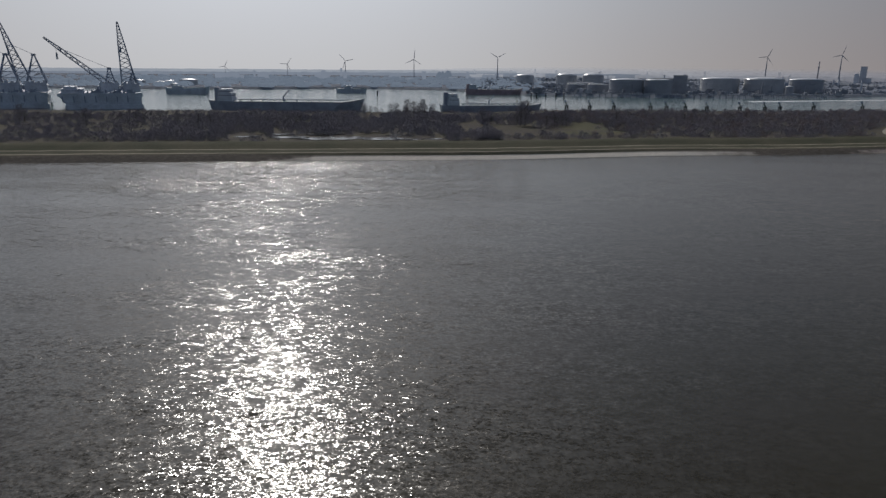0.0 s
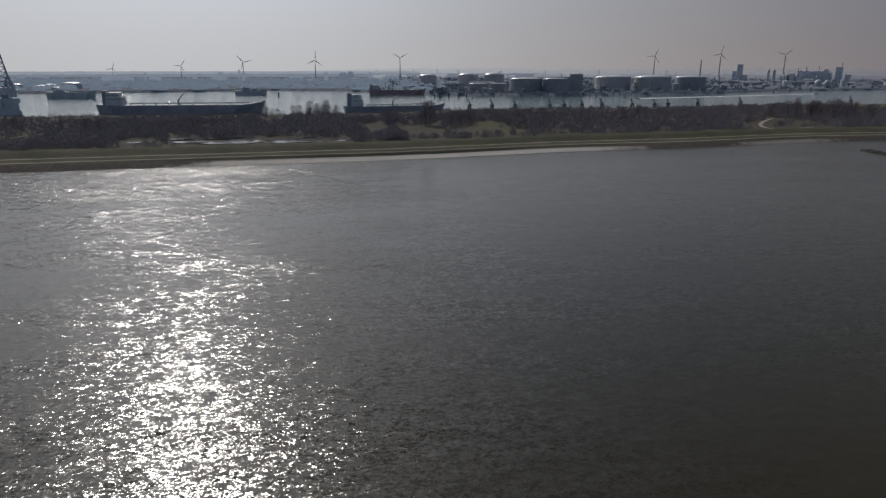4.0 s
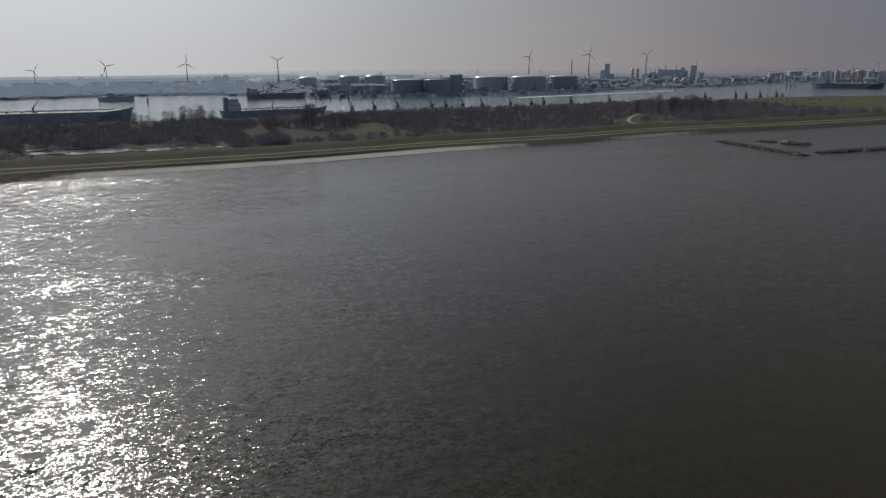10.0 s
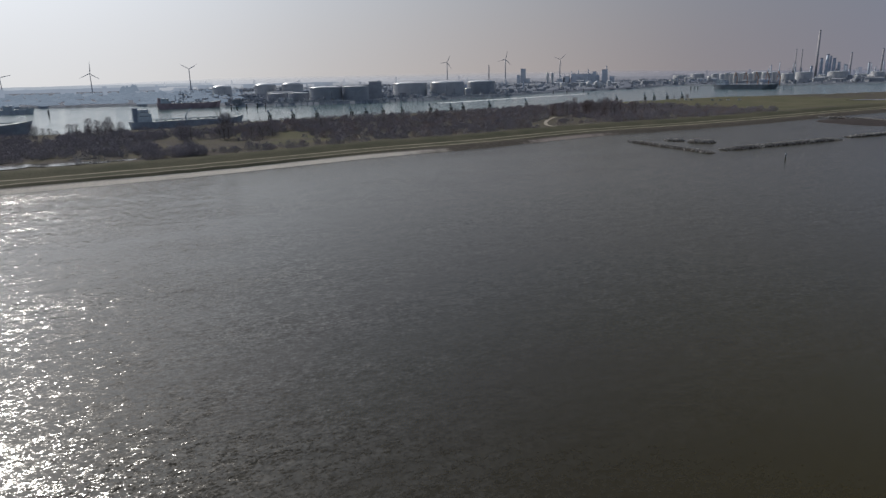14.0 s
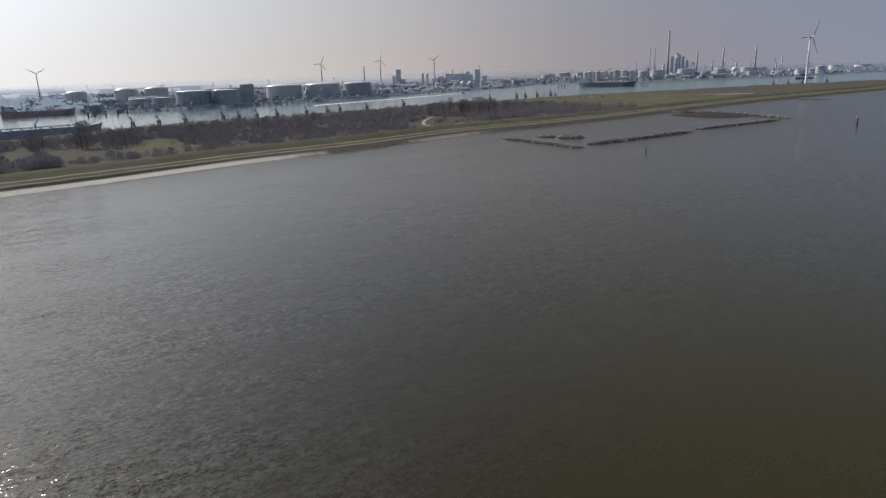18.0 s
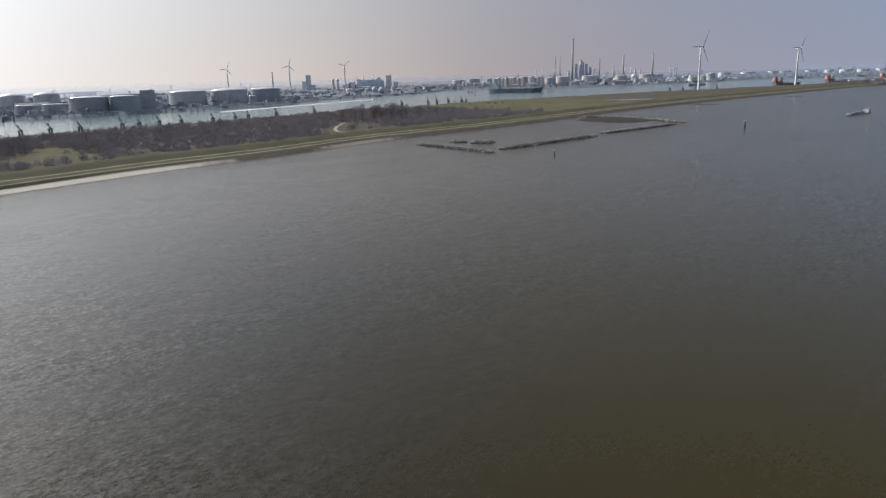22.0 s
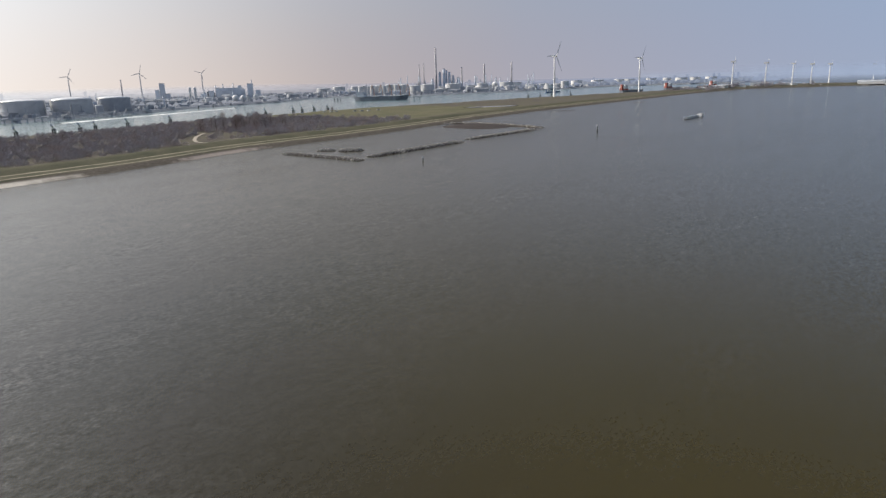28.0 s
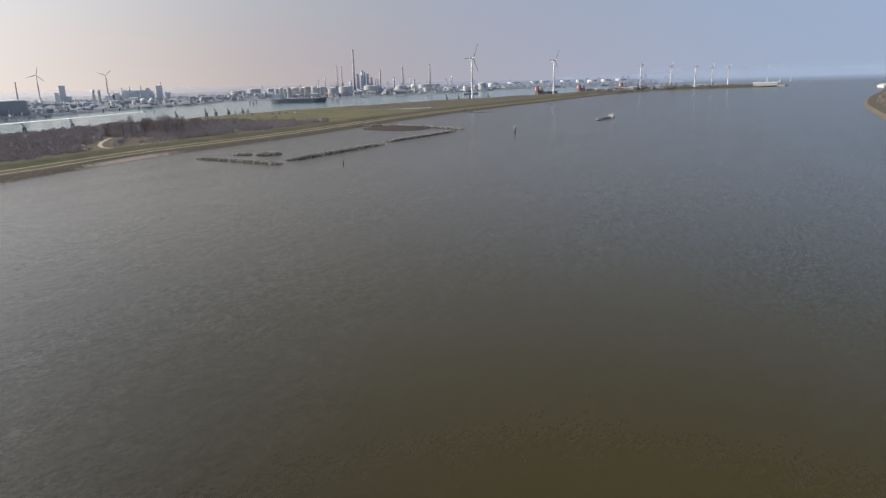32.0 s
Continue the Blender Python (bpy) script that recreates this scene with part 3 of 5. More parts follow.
def strip_of_land():
    xs = list(np.arange(-1500, -500, 25.0)) + list(np.arange(-500, 1300, 5.0)) + list(np.arange(1300, 2141, 20.0))
    inner = list(np.linspace(0, 1, 34))[1:]
    verts, faces, idx = [], [], []
    cols = len(PROFILE) + len(inner) + 1
    for x in xs:
        s, c = float(SHORE(x)), float(CHANNEL(x))
        ys = [s + p[0] * (1 if i > 7 else 1) + (0.8 * wobble(x, i * 9.0, 7.0, 1.0) if i < 5 else 0.4 * wobble(x, i * 9.0, 22.0, 2.0)) for i, p in enumerate(PROFILE)]
        y0 = s + 42
        ys += [y0 + (c + 1 - y0) * f for f in inner] + [c + 6]
        for i, y in enumerate(ys):
            flat = float(SANDY(x)) * (0.0, 0.0, 0.0, 0.6, 1.1)[i] if i < 5 else 0.0
            z = PROFILE[i][1] - flat + 0.18 * wobble(x, y, 9, 4.0) if i < len(PROFILE) else ground_height(x, y)
            verts.append((x, y, z if i < cols - 1 and x < 2139 else -1.7))
    for a in range(len(xs) - 1):
        for b in range(cols - 1):
            i = a * cols + b
            faces.append((i, i + cols, i + cols + 1, i + 1))
            x, y = verts[i][0], verts[i][1]
            if b < len(ZONES):
                k = ZONES[b]
            elif b > cols - 4:
                k = 6
            else:
                green = wobble(x, y, 30, 6.0) * 40
                k = 4 if (520 + green < x < 800 - green and y > float(SHORE(x)) + 46) else 3
                if 75 < x + green < 112 and 385 < y < 470:
                    k = 4
            idx.append(k)
    ob = mesh_object("ground", verts, faces, ("revet", "grass", "track", "heath", "meadow", "sand", "quay"), idx, True)
    tagged(ob, "low grassy dyke and winter heath between river and channel", "land", kind="structure")


def bank_land(name, edge, outward, z, mats, label, step=40.0, reach=4880.0, quay=3.0):
    """Flat land behind a bank line, out to the horizon. outward: +1 for land beyond larger y, -1 for smaller."""
    xs = np.arange(-4600, 4601, step)
    verts, faces, idx = [], [], []
    steps = (-2.0 * quay, 0.0, quay, 12.0, 60.0, 200.0, 500.0, 1100.0, 2200.0, 9000.0)
    for x in xs:
        far_y = math.sqrt(max(reach ** 2 - x * x, 1.0))
        e = float(edge(x))
        for i, s in enumerate(steps):
            y = e + outward * s
            y = min(y, max(far_y, e + 40)) if outward > 0 else max(y, min(-far_y, e - 40))
            verts.append((x, y, (-2.0, 0.1, z)[i] if i < 3 else z + 0.5 * wobble(x, y, 120, 5.0)))
    n = len(steps)
    for a in range(len(xs) - 1):
        for b in range(n - 1):
            i = a * n + b
            f = (i, i + n, i + n + 1, i + 1)
            faces.append(f if outward > 0 else tuple(reversed(f)))
            idx.append(0 if b < 2 else 1)
    ob = mesh_object(name, verts, faces, mats, idx)
    tagged(ob, label, "land", kind="structure")


def channel_sheet():
    """The sheltered water between the strip and the harbour, a hand above the river's level."""
    xs = list(np.arange(-1500, 2601, 20.0))
    verts, faces = [], []
    for x in xs:
        a, b = float(CHANNEL(x)) - 2, max(float(BANK(x)) + 4, float(CHANNEL(x)) + 60)
        verts += [(x, a, 0.05), (x, (a + b) / 2, 0.05), (x, b, 0.05)]
    for i in range(len(xs) - 1):
        for k in range(2):
            j = 3 * i + k
            faces.append((j, j + 3, j + 4, j + 1))
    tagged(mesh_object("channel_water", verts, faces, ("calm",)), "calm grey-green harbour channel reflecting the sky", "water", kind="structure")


water_sheet()
channel_sheet()
strip_of_land()
bank_land("ground_harbour", BANK, 1, 4.0, ("quay", "yard"), "flat harbour land with a stone quay edge", 20.0, quay=9.0)
bank_land("ground_side", SIDE, -1, 2.5, ("revet", "heath"), "low river bank with a sandy edge", 25.0, quay=3.0)


def far_ridge(name, a0, a1, d, height, label, seed, rough=6.0, mat="far"):
    """A low ridge with thickness, for hazy lines of distant woods and for glowing haze sheets."""
    n = 160
    verts, faces = [], []
    for i in range(n + 1):
        a = radians(a0 + (a1 - a0) * i / n)
        f = i / n
        h = height(f) + rough * abs(wobble(f * 70, 0, 1.0, seed)) + rough * 0.4 * abs(wobble(f * 330, 0, 1.0, seed + 3))
        for k, (dd, z) in enumerate(((d, -2.0), (d + 8, h), (d + 60, h * 0.98), (d + 70, -2.0))):
            verts.append((dd * math.sin(a), dd * math.cos(a), z))
    for i in range(n):
        for k in range(3):
            j = 4 * i + k
            faces.append((j, j + 4, j + 5, j + 1))
    ob = mesh_object(name, verts, faces, (mat,))
    tagged(ob, label, "woods", kind="structure")


def far_town(name, a0, a1, d0, d1, count, label, seed, mat="far"):
    """Blocks, halls and tree clumps far off, past counting, their haze painted in as glow."""
    rnd = random.Random(seed)
    bm = bmesh.new()
    for k in range(count):
        a, d = radians(rnd.uniform(a0, a1)), rnd.uniform(d0, d1)
        w, h = rnd.uniform(8, 70), rnd.choice((8, 10, 12, 12, 15, 20, 30)) * rnd.uniform(0.8, 1.3)
        if h > 22:
            w = rnd.uniform(4, 14)
        nb = box(bmesh.new(), -w / 2, w / 2, -8, 8, 0, h)
        m = pose(d * math.sin(a), d * math.cos(a), 3.5, 0, 0, -math.degrees(a))
        for f in nb.faces:
            bm.faces.new([bm.verts.new(m @ v.co) for v in f.verts])
        nb.free()
    ob = part(name, bm, mat)
    tagged(ob, label, "buildings", kind="structure")


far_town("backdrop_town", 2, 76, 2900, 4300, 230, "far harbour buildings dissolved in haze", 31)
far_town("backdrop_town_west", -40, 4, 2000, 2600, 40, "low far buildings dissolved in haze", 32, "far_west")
# two added glowing sheets stand in for haze that hides the sea horizon
far_ridge("backdrop_horizon_sheet", 70, 112, 4880, lambda f: 62.0, "glowing haze sheet on the horizon across the river mouth", 14.0, 2.0, "sea_haze")
far_ridge("backdrop_haze_sheet", 76, 112, 2300, lambda f: 66.0, "glowing see-through haze sheet over the open water", 15.0, 1.0, "sea_haze_sheet")
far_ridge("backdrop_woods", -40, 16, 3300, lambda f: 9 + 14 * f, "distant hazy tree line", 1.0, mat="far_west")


def far_trees(name, a0, a1, d0, d1, count, label, seed, mat, tall=1.0):
    """Rounded tree clumps on the far land, past counting, their haze painted in as glow."""
    rnd = random.Random(seed)
    verts, faces = [], []
    for k in range(count):
        a, d = radians(rnd.uniform(a0, a1)), rnd.uniform(d0, d1)
        x, y = d * math.sin(a), d * math.cos(a)
        if y < float(BANK(x)) + 6:
            continue
        w, h, n, o = rnd.uniform(9, 34), rnd.uniform(3.5, 9) * tall, 9, len(verts)
        for r, z in ((0.9, 0.0), (1.0, 0.35), (0.72, 0.75), (0.3, 0.97)):
            for i in range(n):
                q, j = 2 * math.pi * i / n, rnd.uniform(0.75, 1.2)
                verts.append((x + math.cos(q) * w * r * j / 2, y + math.sin(q) * w * r * j / 2, 3.6 + z * h * rnd.uniform(0.85, 1.15)))
        for r in range(3):
            for i in range(n):
                m = (i + 1) % n
                faces.append((o + r * n + i, o + r * n + m, o + r * n + n + m, o + r * n + n + i))
        faces.append(tuple(o + 3 * n + i for i in range(n)))
    tagged(mesh_object(name, verts, faces, (mat,)), label, "woods", kind="structure")


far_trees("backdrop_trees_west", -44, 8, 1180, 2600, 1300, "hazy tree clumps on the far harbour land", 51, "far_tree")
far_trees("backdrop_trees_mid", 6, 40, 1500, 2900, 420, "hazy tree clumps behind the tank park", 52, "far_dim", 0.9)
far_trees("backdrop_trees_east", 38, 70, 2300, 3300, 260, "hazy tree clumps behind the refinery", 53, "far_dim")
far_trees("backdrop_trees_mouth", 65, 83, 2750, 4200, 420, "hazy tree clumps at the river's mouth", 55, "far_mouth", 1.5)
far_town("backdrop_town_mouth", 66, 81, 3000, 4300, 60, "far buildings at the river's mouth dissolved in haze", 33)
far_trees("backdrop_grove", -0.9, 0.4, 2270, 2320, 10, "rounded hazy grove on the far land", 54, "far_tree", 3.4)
# nested ridges, each paler and fading upward, paint the haze thinning into sky
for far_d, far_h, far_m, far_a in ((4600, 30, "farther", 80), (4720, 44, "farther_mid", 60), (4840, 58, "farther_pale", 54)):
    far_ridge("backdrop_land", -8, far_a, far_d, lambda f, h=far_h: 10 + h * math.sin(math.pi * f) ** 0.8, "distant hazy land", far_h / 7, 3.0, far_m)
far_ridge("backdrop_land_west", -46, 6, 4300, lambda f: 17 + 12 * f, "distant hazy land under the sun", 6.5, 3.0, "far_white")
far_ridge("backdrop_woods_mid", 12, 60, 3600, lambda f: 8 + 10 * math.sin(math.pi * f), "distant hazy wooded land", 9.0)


def ribbon(name, points, width, mat, label, category, lift=0.12):
    """A narrow path that follows the ground."""
    pts = []
    for a, b in zip(points, points[1:]):
        n = max(2, int(math.dist(a, b) / 2.5))
        pts += [(a[0] + (b[0] - a[0]) * i / n, a[1] + (b[1] - a[1]) * i / n) for i in range(n)]
    verts, faces = [], []
    for i in range(len(pts) - 1):
        d = Vector((pts[i + 1][0] - pts[i][0], pts[i + 1][1] - pts[i][1])).normalized()
        for s in (-0.5, 0.5):
            x, y = pts[i][0] - d.y * s * width, pts[i][1] + d.x * s * width
            verts.append((x, y, ground_height(x, y) + lift + 0.15))
    for i in range(len(pts) - 2):
        faces.append((2 * i, 2 * i + 1, 2 * i + 3, 2 * i + 2))
    tagged(mesh_object(name, verts, faces, (mat,)), label, category, kind="structure")


PATH = ((327, 483), (315, 470), (299, 453), (284, 433), (273, 414), (268, 400), (273, 394), (284, 391), (298, 390))
ribbon("path", PATH, 2.6, "path", "winding sandy path through the scrub", "path")


# ---------------------------------------------------------------- wind turbines
def turbine(x, y, z, hub, blade, facing, spin, label, group, mat="white"):
    t = thing("wind_turbine", x, y, z, facing, label, "wind turbine", group)
    bm = turned(bmesh.new(), [(hub * 0.030, 0), (hub * 0.030, 1.2), (hub * 0.026, 1.3), (hub * 0.021, hub * 0.5), (hub * 0.014, hub - 1.5)], 16)
    part("tower", bm, mat, t, smooth=True)
    bm = box(bmesh.new(), -1.7, 1.7, -3.2, 6.0, hub - 1.7, hub + 1.8, 0.35)
    nacelle = part("nacelle", bm, mat, t)
    bm = turned(bmesh.new(), [(1.5, 0), (1.45, 0.9), (1.1, 1.9), (0.4, 2.7), (0, 2.9)], 12)
    h = part("hub", bm, mat, nacelle, smooth=True)
    h.matrix_basis = pose(0, -3.2, hub, 90)
    for k in range(3):
        verts, faces = [], []
        for f, c, th in ((0.0, 0.020, 0.020), (0.08, 0.026, 0.018), (0.2, 0.062, 0.012), (0.5, 0.044, 0.007), (0.8, 0.028, 0.004), (1.0, 0.006, 0.002)):
            for sx, sy in ((-0.35, 0.0), (0.0, 0.5), (0.65, 0.0), (0.0, -0.5)):
                verts.append((sx * c * blade * 1.25, sy * th * blade * 2, f * blade))
        for i in range(5):
            for j in range(4):
                faces.append((4 * i + j, 4 * i + (j + 1) % 4, 4 * i + 4 + (j + 1) % 4, 4 * i + 4 + j))
        faces += [(3, 2, 1, 0), (20, 21, 22, 23)]
        b = mesh_object("blade", verts, faces, (mat,))
        b.parent = t
        b.matrix_basis = pose(0, -4.4, hub, 0, spin + 120 * k, 0)
    return t


NEAR = ((1168.4, 593.5, 75, 33, 28), (1445.5, 530.7, 71, 31, 32), (1750, 412, 60, 25, 60), (1935, 374, 57, 24, 58), (2005, 322, 53, 23, 62), (2035, 282, 51, 22, 55), (2085, 246, 49, 22, 60))
for x, y, hub, blade, spin in NEAR:
    turbine(x, y, max(ground_height(x, y), 0.5), hub, blade, -8 if x < 1600 else 10, spin, "tall white wind turbine standing on the strip of land", "turbines on the strip")
FAR = ((-825, 2571, 40, 25, 20), (-605, 2631, 50, 28, 35), (-375, 2580, 64, 34, 78), (-113, 2500, 71, 36, 5), (206, 2692, 84, 36, 60), (1228, 2627, 96, 34, 25), (1446, 2514, 103, 34, 15), (1690, 2470, 100, 32, 50))
MOUTH = ((2690, 188, 50, 20, 3), (2640, 144, 48, 20, 40), (2600, 108, 46, 20, 80))
for x, y, hub, blade, spin in MOUTH:
    part("footing", turned(bmesh.new(), [(5, -1.5), (5, 2.0), (3, 2.6)], 16), "concrete",
         turbine(x, y, 2.0, hub, blade, 10, spin, "pale wind turbine far off at the river's mouth", "far turbines", "white")).location.z = -2.0
for x, y, hub, blade, spin in FAR:
    turbine(x, y, 3.9, hub - 4, blade, math.degrees(-math.atan2(x, y)), spin, "grey wind turbine far off in the haze", "far turbines", "tank_grey")


# ---------------------------------------------------------------- storage tanks
def tank(x, y, w, h, label, dome=0.09, mat="tank", group="storage tanks", stairs=True):
    r = w / 2
    t = thing("storage_tank", x, y, 3.9, 0, label, "storage tank", group)
    hs = h * (1 - dome * 0.8)
    shell = part("shell", turned(bmesh.new(), [(r, 0), (r, hs)], 40), mat, t, smooth=False)
    part("roof", turned(bmesh.new(), [(r * 1.01, hs), (r * 1.01, hs + 0.35), (r * 0.75, hs + (h - hs) * 0.55), (r * 0.4, hs + (h - hs) * 0.9), (0, h)], 40), "roof", t, smooth=True)
    for f in (0.33, 0.66, 0.93):
        part("wind_girder", turned(bmesh.new(), [(r * 1.002, hs * f), (r * 1.012 + 0.2, hs * f + 0.1), (r * 1.012 + 0.2, hs * f + 0.4), (r * 1.002, hs * f + 0.5)], 40), mat, shell)
    if stairs:
        verts, faces = [], []
        for i in range(25):
            a, z = radians(200 + i * 4.0), 0.3 + (hs - 0.3) * i / 24
            for rr, dz in ((r + 0.05, -0.35), (r + 1.4, -0.35), (r + 1.4, 0.0), (r + 0.05, 0.0)):
                verts.append((rr * math.cos(a), rr * math.sin(a), z + dz))
        for i in range(24):
            for k in range(4):
                faces.append((4 * i + k, 4 * i + (k + 1) % 4, 4 * i + 4 + (k + 1) % 4, 4 * i + 4 + k))
        mesh_object("stair", verts, faces, ("steel",)).parent = shell
    return t


for x, y, w, h, mat, dome in ((496, 1232.6, 66, 27, "tank", 0.16), (566, 1212, 66, 28, "tank", 0.2), (648, 1225, 56, 27, "tank_grey", 0.16)):
    tank(x, y, w, h, "large pale cylindrical tank with a low domed roof", dome, mat)
for x, y, w, h in ((190, 1620, 42, 27), (270, 1520, 46, 30), (325, 1500, 46, 31)):
    tank(x, y, w, h, "white cylindrical tank with a shining domed roof", 0.25)
for x, y, w, h in ((232, 1200, 34, 13), (262, 1165, 36, 14)):
    tank(x, y, w, h, "low grey cylindrical tank", 0.08, "tank_grey")
tank(295, 1108, 54, 24, "grey cylindrical tank with a walkway round its top", 0.12, "tank_grey")

for x, y, w, h in ((1976, 2059, 54, 22), (1925, 1918, 49, 27), (1881, 1792, 26, 26), (1690, 1500, 37, 29), (1650, 1420, 24, 31), (1700, 1440, 24, 30), (1772, 1473, 41, 28),
                   (1744, 1389, 36, 25), (1904, 1461, 48, 27), (2051, 1454, 59, 27), (2333, 1508, 43, 23), (2384, 1424, 59, 25), (2207, 1080, 28, 24)):
    tank(x, y, w, h, "white cylindrical tank at the oil terminal", 0.1, group="terminal tanks", stairs=False)
for x, y, w in ((2964, 1718, 56), (2959, 1387, 53), (2998, 1300, 60), (3036, 1209, 43), (3053, 1167, 51), (3085, 1078, 49), (3108, 1012, 36), (3126, 954, 52), (3142, 898, 45), (3160, 833, 49)):
    tank(x, y, w, 20, "white cylindrical tank far along the harbour", 0.05, "white", group="far tanks", stairs=False)


# ---------------------------------------------------------------- stacks, columns and works
def stack(x, y, h, r, mat="brown_shaft", name="chimney", label="tall slim chimney of the refinery"):
    t = thing(name, x, y, 3.9, 0, label, "chimney", "refinery chimneys")
    shaft = part("shaft", turned(bmesh.new(), [(r * 1.25, 0), (r, h * 0.4), (r * 0.8, h - 2)], 14), mat, t, smooth=True)
    part("rim", turned(bmesh.new(), [(r * 0.8, h - 2), (r * 0.95, h - 1.8), (r * 0.95, h - 0.2), (r * 0.7, h)], 14), "dark", shaft)
    for f in (0.5, 0.75):
        part("gallery", turned(bmesh.new(), [(r * 0.9, h * f), (r * 1.5, h * f + 0.2), (r * 1.5, h * f + 1.2), (r * 0.9, h * f + 1.3)], 14), "steel", t)


for x, y, h, r in ((2323, 1735, 172, 3.9), (2359, 1853, 110, 2.2), (2372, 1838, 110, 2.2), (2387, 1647, 90, 3.2), (2440, 1568, 101, 3.4), (2500, 1470, 106, 3.4), (1099, 2021, 68, 2.0)):
    stack(x, y, h, r)
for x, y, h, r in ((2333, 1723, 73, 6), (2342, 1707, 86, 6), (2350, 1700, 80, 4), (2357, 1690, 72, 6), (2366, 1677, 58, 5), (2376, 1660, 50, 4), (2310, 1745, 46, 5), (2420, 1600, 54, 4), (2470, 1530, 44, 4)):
    stack(x, y, h, r, "hazed_steel", "column", "grey steel distillation column of the refinery")


rnd = random.Random(77)
for k in range(12):
    a, d = radians(46.9 + 0.33 * k), 2140 + 60 * (k % 3)
    tank(d * math.sin(a), d * math.cos(a), 15, 27 + 2 * (k % 2), "white upright silo tank at the berth", 0.08, group="silo tanks", stairs=False)
for k in range(44):
    a, d = radians(rnd.uniform(42.5, 64)), rnd.uniform(2280, 3000)
    w = rnd.choice((12, 16, 22, 30, 40))
    tank(d * math.sin(a), d * math.cos(a), w, rnd.uniform(9, 16), "white tank in the crowded terminal", 0.1, rnd.choice(("tank", "tank", "white")), "terminal tanks", False)
for k in range(26):
    a, d = radians(rnd.uniform(50, 62)), rnd.uniform(2700, 3100)
    stack(d * math.sin(a), d * math.cos(a), rnd.uniform(24, 62), rnd.uniform(1.2, 3.0), "hazed_steel", "column", "pale steel column of the refinery")


def pipe_rack(x, y, L, turn, h):
    t = thing("pipe_rack", x, y, 3.8, turn, "grey pipe rack among the tanks", "pipes", "pipe racks")
    for k in range(4):
        part("pipe", rod(bmesh.new(), (-L / 2, k * 1.3 - 2, h + 0.5), (L / 2, k * 1.3 - 2, h + 0.5), 0.45, 0.45, 6), "tank_grey", t)
    n = max(3, int(L / 14))
    for k in range(n):
        xx = -L / 2 + L * (k + 0.5) / n
        bm = box(bmesh.new(), xx - 0.3, xx + 0.3, -3, -2.4, 0, h)
        box(bm, xx - 0.3, xx + 0.3, 2.4, 3, 0, h)
        box(bm, xx - 0.3, xx + 0.3, -3, 3, h - 0.5, h)
        part("trestle", bm, "hazed_steel", t)


for k in range(34):
    a, d = radians(rnd.uniform(8, 60)), rnd.uniform(1250, 2500)
    x, y = d * math.sin(a), d * math.cos(a)
    if y < float(BANK(x)) + 45 or (430 < x < 720 and 1150 < y < 1300) or (200 < x < 400 and y < 1260):
        continue
    pipe_rack(x, y, rnd.uniform(40, 120), -math.degrees(a) + rnd.choice((0, 0, 90, 20)), rnd.uniform(5, 9))


